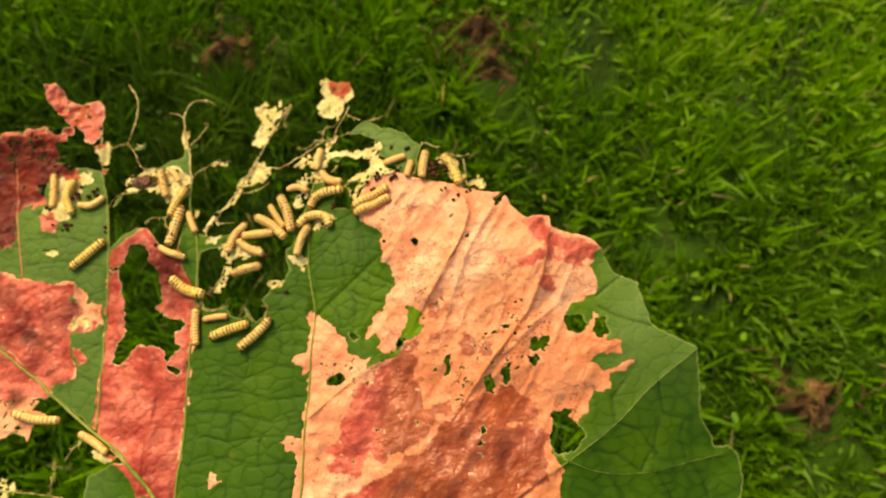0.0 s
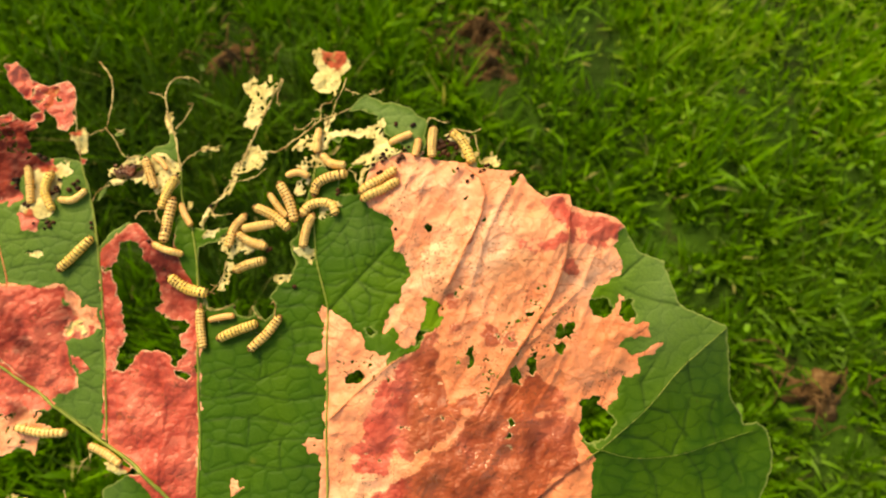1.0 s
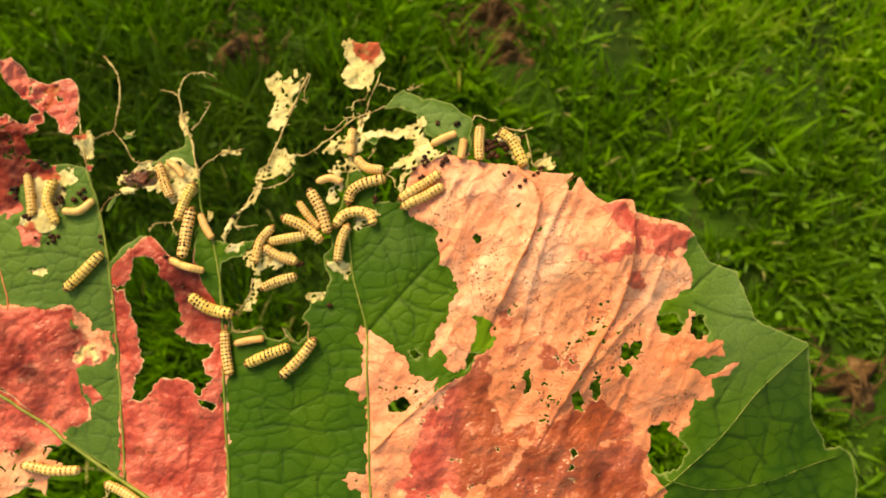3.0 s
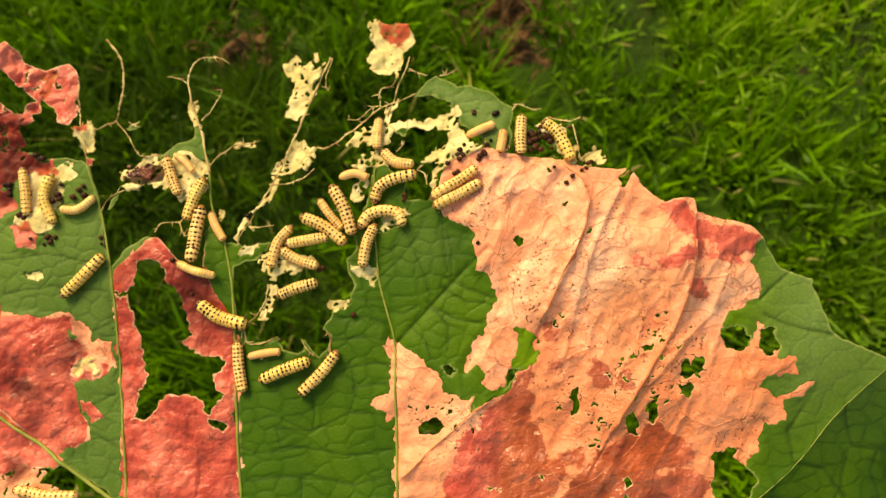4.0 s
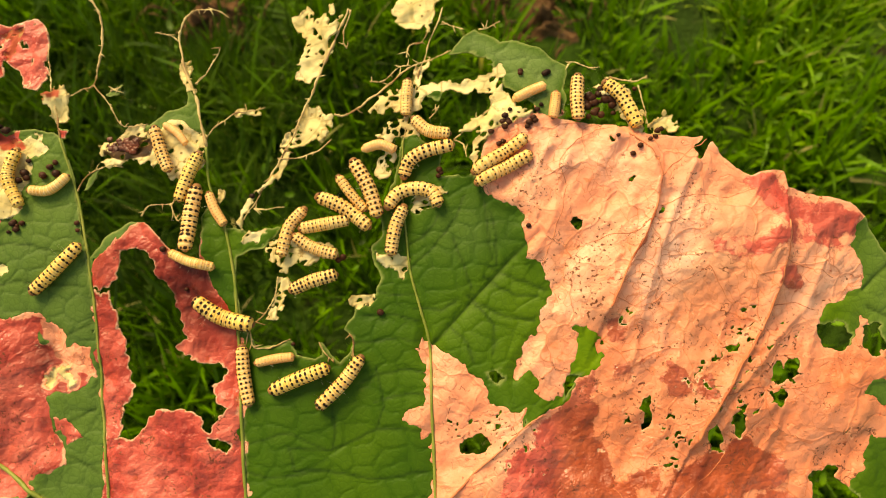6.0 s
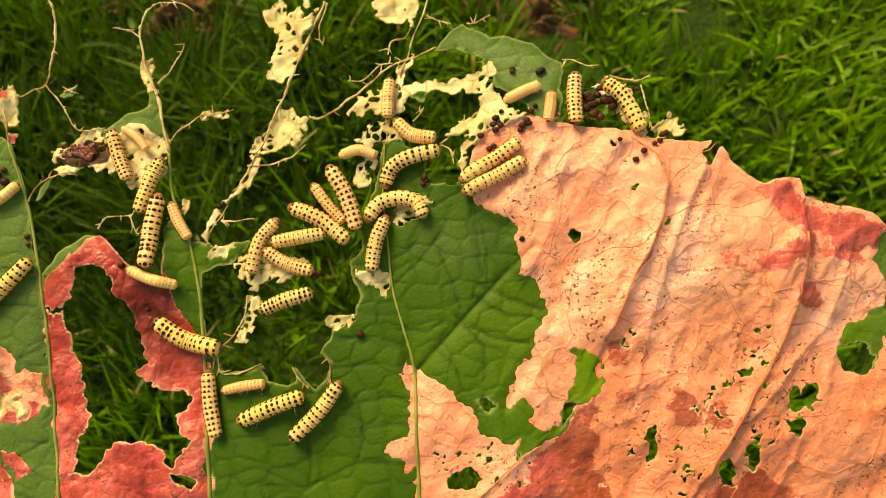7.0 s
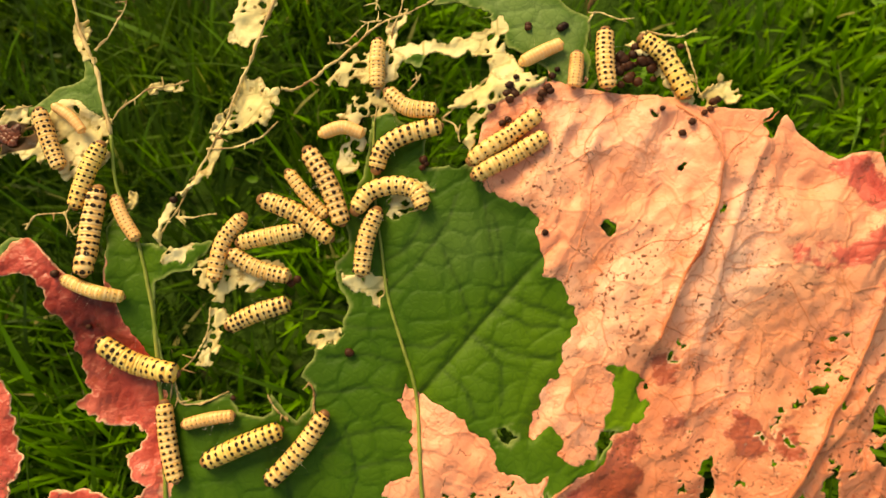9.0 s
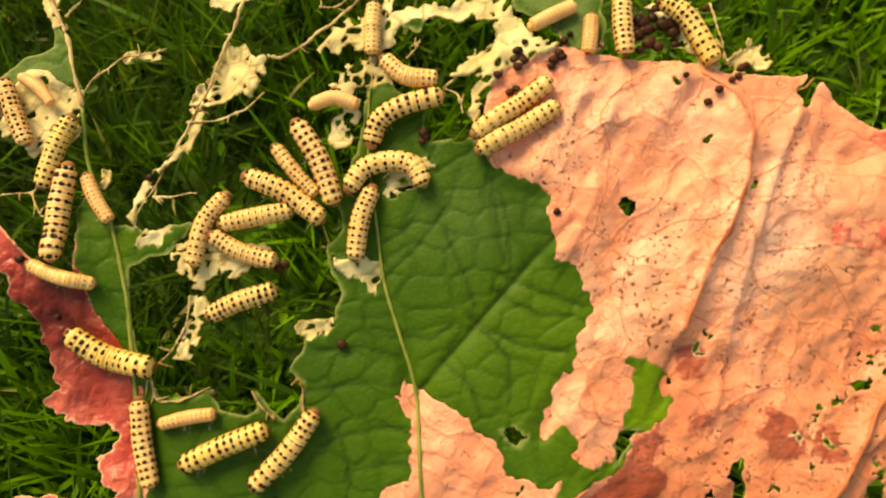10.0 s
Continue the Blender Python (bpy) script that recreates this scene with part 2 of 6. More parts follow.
def mat_ground():
    m = Mat("turf")
    c = m.ramp(m.noise(9, 8, 0.65), (0.35, (0.014, 0.036, 0.004)), (0.6, (0.034, 0.095, 0.008)), (0.8, (0.06, 0.15, 0.012)))
    c = m.mix(m.step(m.noise(45, 6), 0.55, 0.75), c, (0.030, 0.022, 0.010))
    m.bump(m.noise(120, 6), 0.8, 0.01)
    return m.done(c, 0.9, 0.15)


def mat_soil():
    m = Mat("dry_clod")
    c = m.ramp(m.noise(90, 6, 0.65), (0.3, (0.050, 0.024, 0.010)), (0.55, (0.16, 0.085, 0.040)), (0.75, (0.32, 0.20, 0.105)))
    m.bump(m.noise(260, 6), 0.9, 0.004)
    return m.done(c, 0.9, 0.1)


GREEN, DRIED, SKIN = mat_green_leaf(), mat_dried_leaf(), mat_eaten_skin()
VEIN_GREEN = mat_vein("live_vein", (0.13, 0.20, 0.025), (0.26, 0.29, 0.06))
VEIN_TAN = mat_vein("dried_vein", (0.40, 0.085, 0.030), (0.70, 0.24, 0.11))
VEIN_CREAM = mat_vein("bare_vein", (0.27, 0.14, 0.05), (0.70, 0.54, 0.25))
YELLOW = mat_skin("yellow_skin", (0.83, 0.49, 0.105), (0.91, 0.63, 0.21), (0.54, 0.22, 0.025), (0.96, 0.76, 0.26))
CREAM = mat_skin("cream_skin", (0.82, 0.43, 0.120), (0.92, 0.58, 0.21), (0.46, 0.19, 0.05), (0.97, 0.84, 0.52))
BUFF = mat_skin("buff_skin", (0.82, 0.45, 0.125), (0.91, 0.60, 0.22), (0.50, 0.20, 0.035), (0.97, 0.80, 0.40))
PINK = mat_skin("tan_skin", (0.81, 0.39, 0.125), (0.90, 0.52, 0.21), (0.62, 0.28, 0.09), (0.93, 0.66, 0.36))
BLACK = mat_vein("black_tubercle", (0.014, 0.008, 0.005), (0.038, 0.020, 0.009), 0.15)
BROWN = mat_vein("brown_head", (0.14, 0.055, 0.020), (0.36, 0.16, 0.055))
FRASS = mat_vein("dropping", (0.016, 0.006, 0.003), (0.070, 0.022, 0.009), 0.15)
WET = mat_vein("wet_lump", (0.034, 0.009, 0.004), (0.20, 0.046, 0.018), 0.35)
WET.node_tree.nodes["Principled BSDF"].inputs["Roughness"].default_value = 0.38
HAIR = mat_vein("pale_hair", (0.55, 0.50, 0.38), (0.7, 0.65, 0.5))
GRASS, TURF, SOIL = mat_grass(), mat_ground(), mat_soil()


# ---- shared building code ----
def mesh_object(name, verts, faces, mat, smooth=True, attrs=()):
    me = bpy.data.meshes.new(name)
    v = np.asarray(verts, np.float32)
    me.vertices.add(len(v))
    me.vertices.foreach_set("co", v.ravel())
    sizes = np.array([len(f) for f in faces]) if isinstance(faces, list) else np.full(len(faces), faces.shape[1])
    loops = np.concatenate([np.asarray(f) for f in faces]) if isinstance(faces, list) else faces.ravel()
    me.loops.add(len(loops))
    me.loops.foreach_set("vertex_index", loops.astype(np.int32))
    me.polygons.add(len(sizes))
    me.polygons.foreach_set("loop_start", np.r_[0, np.cumsum(sizes)[:-1]].astype(np.int32))
    me.polygons.foreach_set("use_smooth", np.full(len(sizes), smooth))
    me.update(calc_edges=True)
    me.validate()
    for key, values in attrs:
        me.attributes.new(key, "FLOAT", "POINT").data.foreach_set("value", np.asarray(values, np.float32))
    me.materials.append(mat)
    return new(name, me)


def child(ob, parent, label=""):
    ob.parent = parent
    return tagged(ob, label)


def spline(points, count):
    """Points along a smooth curve through the given ones."""
    p = np.asarray(points, float)
    p = np.vstack([2 * p[0] - p[1], p, 2 * p[-1] - p[-2]])
    out = []
    for x in np.linspace(0, len(p) - 3 - 1e-9, count):
        i, f = int(x), x - int(x)
        a, b, c, d = p[i:i + 4]
        out.append(0.5 * (2 * b + (c - a) * f + (2 * a - 5 * b + 4 * c - d) * f * f + (3 * b - a - 3 * c + d) * f ** 3))
    return np.array(out)


def tube(points, radii, sides=7):
    """Vertices and faces of a tube round a run of points, closed at both ends."""
    p, r = np.asarray(points, float), np.asarray(radii, float)
    t = np.gradient(p, axis=0)
    t /= np.linalg.norm(t, axis=1, keepdims=True) + 1e-12
    side = np.cross(t, (0, 0, 1.0))
    side /= np.linalg.norm(side, axis=1, keepdims=True) + 1e-9
    up = np.cross(side, t)
    a = np.linspace(0, 2 * np.pi, sides, endpoint=False)
    v = p[:, None] + r[:, None, None] * (np.cos(a)[None, :, None] * side[:, None] + np.sin(a)[None, :, None] * up[:, None])
    faces = []
    for i in range(len(p) - 1):
        for k in range(sides):
            q = (k + 1) % sides
            faces.append([i * sides + k, i * sides + q, (i + 1) * sides + q, (i + 1) * sides + k])
    n = len(p) * sides
    faces += [[k for k in range(sides)][::-1], [n - sides + k for k in range(sides)]]
    return v.reshape(-1, 3), faces


def value_noise(x, y, seed):
    """Smooth noise, -1 to 1, of points given in cells."""
    xi, yi = np.floor(x).astype(np.int64), np.floor(y).astype(np.int64)
    fx, fy = x - xi, y - yi
    fx, fy = fx * fx * (3 - 2 * fx), fy * fy * (3 - 2 * fy)

    def h(i, j):
        n = np.sin(i * 127.1 + j * 311.7 + seed * 74.7) * 43758.5453
        return 2 * (n - np.floor(n)) - 1
    return (h(xi, yi) * (1 - fx) + h(xi + 1, yi) * fx) * (1 - fy) + (h(xi, yi + 1) * (1 - fx) + h(xi + 1, yi + 1) * fx) * fy


def fractal(u, v, size, seed, octaves=3):
    return sum(value_noise(u / size * 2 ** k, v / size * 2 ** k, seed + k) * 0.5 ** k for k in range(octaves))


def cell_edges(u, v, size, seed, stretch=1.0):
    """Distance to the nearest border of uneven cells, about 0 to 0.5, and a number for each cell."""
    x, y = u / size, v / size * stretch
    xi, yi = np.floor(x), np.floor(y)
    best, second, tag = np.full(x.shape, 9.0), np.full(x.shape, 9.0), np.zeros(x.shape)
    for i in (-1, 0, 1):
        for j in (-1, 0, 1):
            cx, cy = xi + i, yi + j
            a = np.sin(cx * 127.1 + cy * 311.7 + seed) * 43758.5453
            b = np.sin(cx * 269.5 + cy * 183.3 + seed) * 43758.5453
            a, b = a - np.floor(a), b - np.floor(b)
            d = np.hypot(cx + 0.1 + 0.8 * a - x, cy + 0.1 + 0.8 * b - y)
            nearer = d < best
            second = np.where(nearer, best, np.minimum(second, d))
            tag, best = np.where(nearer, a, tag), np.where(nearer, d, best)
    return second - best, tag


def inside(u, v, outline):
    """Signed distance to a closed outline in millimetres, positive inside."""
    p = np.asarray(outline, float)
    lo, hi = p.min(0) - 12, p.max(0) + 12
    out = np.full(u.shape, -12.0)
    near = (u > lo[0]) & (u < hi[0]) & (v > lo[1]) & (v < hi[1])
    x, y = u[near], v[near]
    d, odd = np.full(x.shape, 1e9), np.zeros(x.shape, bool)
    for (ax, ay), (bx, by) in zip(p, np.roll(p, -1, 0)):
        ex, ey = bx - ax, by - ay
        f = np.clip(((x - ax) * ex + (y - ay) * ey) / (ex * ex + ey * ey + 1e-9), 0, 1)
        d = np.minimum(d, (x - ax - f * ex) ** 2 + (y - ay - f * ey) ** 2)
        odd ^= ((ay > y) != (by > y)) & (x < ex * (y - ay) / (ey if ey else 1e-9) + ax)
    out[near] = np.sqrt(d) * np.where(odd, 1, -1)
    return np.maximum(out, -12)


def along(u, v, line):
    """Signed distance to an open line, positive on its left, in millimetres."""
    p = np.asarray(line, float)
    best, sign = np.full(u.shape, 1e9), np.ones(u.shape)
    for (ax, ay), (bx, by) in zip(p[:-1], p[1:]):
        ex, ey = bx - ax, by - ay
        f = np.clip(((u - ax) * ex + (v - ay) * ey) / (ex * ex + ey * ey + 1e-9), 0, 1)
        d = np.hypot(u - ax - f * ex, v - ay - f * ey)
        s = np.sign(ex * (v - ay) - ey * (u - ax))
        sign, best = np.where(d < best, s, sign), np.minimum(best, d)
    return best * sign


# ---- the leaf: its plan in millimetres, u across and v up the blade ----
VEIN_A = [(-148.9, 70.8), (-146.5, 58), (-143.2, 38.9), (-137.7, 22.9), (-134.4, 10.9), (-130.5, -8.8), (-126.9, -35.4), (-123.9, -60.1), (-121, -87.3)]
VEIN_B = [(-104.4, 70.5), (-101.2, 57.5), (-97.7, 49.2), (-94.2, 33.9), (-92.9, 21.6), (-87.3, 7.7), (-84.2, -7.5), (-82.8, -24), (-81.7, -40.1), (-80.2, -66.7), (-78.6, -88), (-78.2, -117.6)]
VEIN_C = [(-18.6, 77), (-24.3, 61), (-28.7, 45.3), (-31.3, 33.2), (-31.9, 19.5), (-30.7, 2.7), (-29.7, -7.2), (-26.8, -18.6), (-24.1, -30.2), (-23.7, -50.2), (-23.3, -66.9), (-22.3, -108.4), (-22.7, -133.1)]
MIDRIB = [(-196.6, -36.1), (-178, -51.3), (-154.1, -66.6), (-137.7, -77.4), (-121.7, -87.9), (-108, -95.2), (-96.9, -104.7), (-87.9, -113.6), (-74.7, -127.7), (-54.1, -146.3)]
GROOVE = [(-23.7, -29.9), (-15.5, -21.3), (-7.3, -12.6), (1, -3.9), (9.2, 3.2)]
RIB_UP = [(-4.7, -4.5), (-6.3, 5.6), (-7.1, 13.6)]
RIB_UP_LEFT = [(-10.7, -13), (-14.6, -2.8), (-16.5, 2.8)]
RIB_SIDE = [(-6, -6.6), (3, -10.9), (11, -14.1)]
RIB_SIDE_LOW = [(-12.4, -15), (-3.5, -20.9), (7.6, -23)]
RIDGE_A = [(29.2, -19.2), (31.5, -14.3), (37.6, -2.4), (42.6, 8.8), (44.8, 18.6), (42.4, 27), (36.3, 32.3)]
RIDGE_B = [(52, -57.6), (59.6, -45), (68, -32.9), (74.9, -20.7), (79.1, -6.7), (80.8, 4.4)]
FOLD_A = [(36, -32.4), (39.9, -16.9), (43.9, -2.6), (49.3, 10.2), (55.7, 23.2)]
FOLD_B = [(7.4, -4.9), (13.4, 6.4), (16.3, 19.6), (19.9, 29.5), (28.2, 34)]
FOLD_C = [(65.8, -42), (75.7, -30), (85.5, -20.9), (91.2, -7)]
RIDGE_C = [(-20.3, -75.2), (-9.2, -64.3), (3, -54.3), (8.6, -49.9)]
LOBE_RIB = [(86.4, -91.6), (99.1, -81.8), (113, -69.6), (124.8, -56.2), (134.3, -47.5), (146.2, -37.5)]
LOBE_RIB_LOW = [(89.9, -86.9), (106, -91.1), (124.1, -90.1), (142.2, -85), (157.9, -80.4)]

LOBE_RIBS = [
    [(111.8, -70.4), (122.2, -73.1), (129.2, -82.6)], [(130, -51.3), (132.4, -65.7), (145.1, -67.3)], [(122.3, -90.2), (128, -79.1), (130.5, -67.1)], [(111.2, -70.4), (109.8, -60.7), (116, -51.4)], [(99.1, -81.8), (112.9, -83.6), (121.9, -89.7)],
    [(142.2, -85), (139.4, -74), (141.4, -67.5)], [(103.8, -15.4), (108.7, -10.2), (118.5, -2.2)], [(104.3, -20.5), (115.8, -25.1), (126.8, -27.7)], [(144.4, -84.9), (149, -91.2), (152.5, -101.8)], [(108.3, -91), (115, -99.8), (117.1, -112.7)], [(128.6, -89.8), (135.1, -98.6), (136.9, -111.3)],
]
SIDE_RIBS = [
    [(-28.2, -14.0), (-36.2, -13.6), (-43.3, -11.5)], [(-26.9, -21.9), (-34.2, -20.4), (-43.6, -20.6)], [(-25.8, -28.6), (-33.2, -27.1), (-40.3, -28.0), (-47.2, -28.8)],
    [(-25.7, -37.4), (-32.6, -36.6), (-39.6, -38.1), (-44.2, -40.1)], [(-25.8, -44.0), (-34.1, -43.8), (-41.0, -45.7)], [(-25.5, -54.8), (-40.0, -53.8), (-53.4, -60.3), (-66.8, -59.3)],
    [(-25.3, -65.9), (-40.1, -68.6), (-55.2, -65.8), (-72.8, -67.7), (-79.5, -66)], [(-25.2, -74.9), (-38.2, -78.6), (-55.2, -75.0), (-76.7, -77.0)], [(-81.0, -58.4), (-66.8, -54.6), (-55.3, -60.2)],
    [(-39.9, -36.1), (-38.0, -47.3), (-40.0, -53.8)], [(-53.3, -47.2), (-52.4, -54.7), (-53.4, -60.3)], [(-66.8, -59.3), (-64.8, -65.7), (-55.2, -65.8)],
    [(-23.5, -94.0), (-42.9, -97.5), (-58.4, -94.8), (-75.7, -99.4)], [(-23.7, -84), (-43.2, -85), (-57.5, -88), (-75.3, -85)], [(-43, -85), (-42.9, -97.5)], [(-57, -75), (-57.5, -88)],
    [(-130.6, -21.5), (-140.4, -25.3), (-148.0, -31.3)], [(-127.9, -47.5), (-140.0, -52.4), (-147.3, -59.5)], [(-132.4, -9.5), (-153.0, -7.2), (-173.3, -9.8)], [(-134.3, 0.4), (-157.2, 5.2), (-177.5, 2.5)], [(-126.0, -65.9), (-133.7, -61.5), (-142.9, -59.4)],
    [(-30.5, -7.1), (-22.0, 0.5), (-15.9, 8.3), (-13.3, 15.2)], [(-28.4, -18.4), (-20.5, -18.8), (-16.0, -16.8)], [(-11.9, -14.7), (-5.1, -23.9), (-5.1, -32.7)], [(-7.7, -9.3), (1.0, -15.3), (8.7, -15.7)],
    [(-18.5, -23.3), (-12.1, -29.1), (-11.3, -34.7)], [(-30.2, 0.9), (-24.1, 4.0), (-21.0, 9.6)], [(-3.6, -6.0), (-3.7, 3.0), (-5.6, 10.0)],
]

# living or dried blade, as rough outlines that the edge noise breaks up
BLOT_BROWN = [(-169.1, -40.8), (-161.7, -38.3), (-156.9, -43.5), (-160.1, -50.9), (-168.2, -52.5)]
BLOT_LOW = [(-170.1, -69.3), (-165.5, -67.9), (-158.1, -74.2), (-161.7, -79.2), (-168.4, -81.4)]
BLADE_LEFT = [(-210.8, 49), (-186.8, 47.2), (-173.8, 45.6), (-165.8, 44.3), (-157, 41.5), (-153.6, 41.7), (-145.9, 41), (-142.8, 38.9), (-137.7, 22.8), (-131.7, -3.3), (-126.9, -33.7), (-123.9, -60.1), (-121.1, -86.9), (-134.5, -79), (-149.2, -69.5), (-168.4, -54.6), (-196.4, -36.7)]
BLADE_LOW = [(-187, -73.4), (-166.7, -74), (-158.6, -72), (-151.5, -75.8), (-154.2, -79), (-146.9, -81.2), (-140.1, -84.4), (-150.2, -83.9), (-153.9, -87.6), (-154.3, -93.1), (-160.5, -90.4), (-180.8, -97.6)]
BLADE_MID = [(-132.3, -1.9), (-125.1, 6.3), (-118, 10.8), (-113.2, 10.3), (-103.1, 0.3), (-93.1, -2.9), (-85.7, -1), (-81.7, -21.3), (-80.5, -42.6), (-80.2, -58.2), (-78.3, -88), (-77.4, -117.6), (-81.1, -120.1), (-92, -109.9), (-106, -98.8), (-120.7, -87.3), (-123.9, -60.1), (-126.9, -33.7)]
BLADE_UNDER = [(-195.2, -39.8), (-175.3, -51.1), (-169.7, -54.0), (-157.2, -62.8), (-144.3, -71.8), (-149.2, -74.6), (-162.0, -72.5), (-169.2, -76.0), (-186.8, -78.3)]
BLADE_TUCK = [(-121, -107.3), (-111, -101), (-101.7, -100.2), (-88.1, -112.9), (-77.8, -124.5), (-102.8, -129.6), (-120.4, -120.4)]
BLADE_STRIP = [(-94.6, 10.5), (-91.9, 18.1), (-86.9, 8), (-78.6, 6.1), (-68.8, 7.1), (-71.4, 3.8), (-75.1, 0.9), (-83.2, -1.5), (-83.3, -10.9), (-82.6, -25.7), (-87.9, -17.4), (-91, -10.7), (-93.8, -2.3)]
BLADE_MAIN = [(-82.7, -22.4), (-80.6, -24.1), (-76.1, -29.3), (-69.8, -28.8), (-65.7, -27.6), (-64.5, -31.6), (-57.9, -33.3), (-56.2, -32.2), (-56.8, -27.7), (-53.6, -32.3), (-51, -34.2), (-47.7, -31.1), (-46.8, -26.6), (-49.7, -24.3), (-46.4, -19.5), (-46.1, -15), (-39.9, -13.8), (-38.7, -8.6), (-41.5, -3.3), (-41.5, 0.5), (-37.8, 4.6), (-39, 10.5), (-36.1, 16.3), (-33.1, 25.5), (-31.6, 36.7), (-30.2, 45.4), (-28.6, 40.9), (-24.9, 33), (-19.6, 28.5), (-20.1, 21.2), (-11.4, 22.2), (-8.5, 20.8), (1.1, 0.2), (16.1, -25.8), (14.5, -65.6), (67.8, -128.8), (7.5, -133.1), (-71.8, -129.8), (-78.4, -116.5), (-80.2, -58.2)]
BLADE_REST = [(-22.3, -40.9), (-31.4, 19.5), (-21.4, 21.2), (-11.4, 22.2), (-9, 20.8), (-6, 30.2), (-3.1, 38.1), (2.3, 40.8), (10.5, 39.3), (20.2, 37.2), (28.3, 35.3), (36.3, 34), (42.7, 32.7), (48.2, 31.1), (55.3, 29.9), (58.9, 31.7), (56.1, 26.5), (57.5, 24.1), (61.4, 30.3), (63.8, 24.2), (67.6, 20.8), (71.3, 19.3), (77.6, 20.4), (81.6, 19.9), (83.2, 13), (90.1, 11.8), (96.9, 9.4), (103.1, 4), (111.6, -5.5), (121.4, -8.6), (126.8, -27.7), (132.8, -33.4)]
BLADE_LOBE = [(1.4, -64.4), (62.9, 20.6), (100.1, 10.5), (105.8, 5.3), (109.8, -4.1), (120.7, -8.9), (123.7, -15.0), (126.9, -25.9), (130.9, -29.8), (140.3, -33.2), (146.3, -36.6), (147.2, -41.9), (148.0, -49.0), (148.3, -55.2), (148.6, -64.6), (153.6, -73.5), (154.8, -77.0), (159.8, -76.5), (165.0, -80.1), (166.0, -83.6), (165.8, -95.3), (158, -112), (142, -124), (108, -136.3), (68.2, -141.4), (22.3, -140.6), (-30.9, -135.8), (-71.8, -129.8), (-78.4, -116.5)]
FLAP = [(-17.0, 60.9), (-12.7, 66.2), (-8.3, 68.4), (-3.8, 66.1), (-0.8, 63.4), (3.1, 64.2), (7.5, 62.5), (12.0, 61.0), (16.4, 57.2), (20.0, 54.9), (18.9, 51.1), (17.5, 48.0), (19.4, 44.3), (18.4, 39.2), (14.6, 37.7), (10.2, 39.3), (8.2, 43.6), (3.9, 47.1), (0.5, 48.8), (-0.4, 53.7), (-3.8, 56.7), (-5.9, 56.9), (-7.6, 60.2), (-11.6, 61.1)]
TAG_BAND = [(-26.3, 49.2), (-18.3, 51.1), (-17.7, 49.7), (-19.9, 44.7), (-23.5, 46.3)]
FLAP_EYE = [(-119.1, 40.9), (-112.7, 41.3), (-107.5, 45.8), (-100.9, 48), (-100.5, 53.8), (-97.7, 50.1), (-94.7, 38.3), (-101.2, 37.7), (-111.1, 37)]
TAG_LEAF = [(-128.4, 52.1), (-121.7, 55.6), (-123.7, 52.3), (-126.5, 51.1)]
TAG_STRIP = [(-135.2, 21.1), (-132.3, 26.1), (-128.2, 28.6), (-130.5, 25), (-133.2, 22.4)]
TAG_DRY = [(-144.5, 42.3), (-139.4, 41.5), (-140.7, 38.7), (-143.6, 39.2)]
LUMP = [(-130, 36.7), (-125.3, 34.7), (-119.8, 40.9), (-110.1, 38.7), (-110.1, 30.2), (-121, 28.3), (-128.6, 30.9)]
SCRAP_RED = [(-183.6, 86.4), (-178.4, 89.1), (-173.9, 85.5), (-172.1, 81.4), (-164, 77.8), (-159.5, 78.7), (-152.8, 79.9), (-148.1, 75), (-148.1, 66.3), (-148, 59.1), (-150.4, 54.5), (-155.1, 56), (-157.8, 61.4), (-162.8, 65.4), (-163.2, 61), (-169.5, 56.2), (-171.8, 59), (-165, 64.9), (-172.5, 71.3), (-180.7, 78.4)]
RAGGED = [(-226.2, 59.0), (-201.8, 58.8), (-193.1, 60.9), (-186.3, 63.2), (-179.1, 64.3), (-174.3, 60.0), (-165.9, 59.9), (-163.7, 56.5), (-169.7, 53.2), (-168.3, 48.7), (-168.7, 40.8), (-187.4, 39.5), (-220.5, 36.8)]
SOLIDS = [TAG_BAND, BLADE_UNDER, BLADE_LEFT, BLADE_LOW, BLADE_MID, BLADE_TUCK, BLADE_STRIP, BLADE_MAIN, BLADE_REST, BLADE_LOBE, FLAP, FLAP_EYE, SCRAP_RED, TAG_LEAF, TAG_STRIP, TAG_DRY, RAGGED]

# eaten down to a cream skin
SKIN_BAND = [(-41.5, 44.4), (-36.7, 48.3), (-32.9, 50.4), (-24.4, 50.4), (-14.2, 50.6), (-6.1, 52.7), (-0.6, 56.7), (1.3, 52.7), (-2.2, 49), (-7.9, 46.8), (-14.3, 48), (-22.4, 47.5), (-27.5, 44.2), (-33, 40.9), (-39.4, 41.5)]
SKIN_NET = [(-6.2, 49.6), (-0.1, 49.6), (2.7, 43.9), (8.9, 40.2), (3, 36.7), (-3.2, 35.2), (-6.3, 30.2), (-8.5, 23), (-10.8, 23.5), (-8.2, 35.4), (-13.5, 33.2), (-16.6, 32.3), (-9.8, 38.9), (-5, 42.9)]
SKIN_FORK = [(-65.2, 40.8), (-61.4, 46), (-56.6, 44), (-51.7, 41.7), (-52.1, 36.5), (-55.1, 33.1), (-59.4, 35), (-64.6, 32.4), (-67.8, 31.5)]
SKIN_TOP = [(-66.9, 75.4), (-63.1, 79.4), (-60.3, 77.9), (-59.1, 73.8), (-55.2, 77.7), (-53.7, 78.2), (-55, 71.7), (-53.1, 72.5), (-49.5, 74.8), (-52.8, 66), (-56.9, 55.6), (-59.9, 53), (-64.5, 54.8), (-63.4, 58.2), (-65.3, 59.1), (-61.7, 62.2), (-61.2, 67.6), (-64.5, 70.2)]
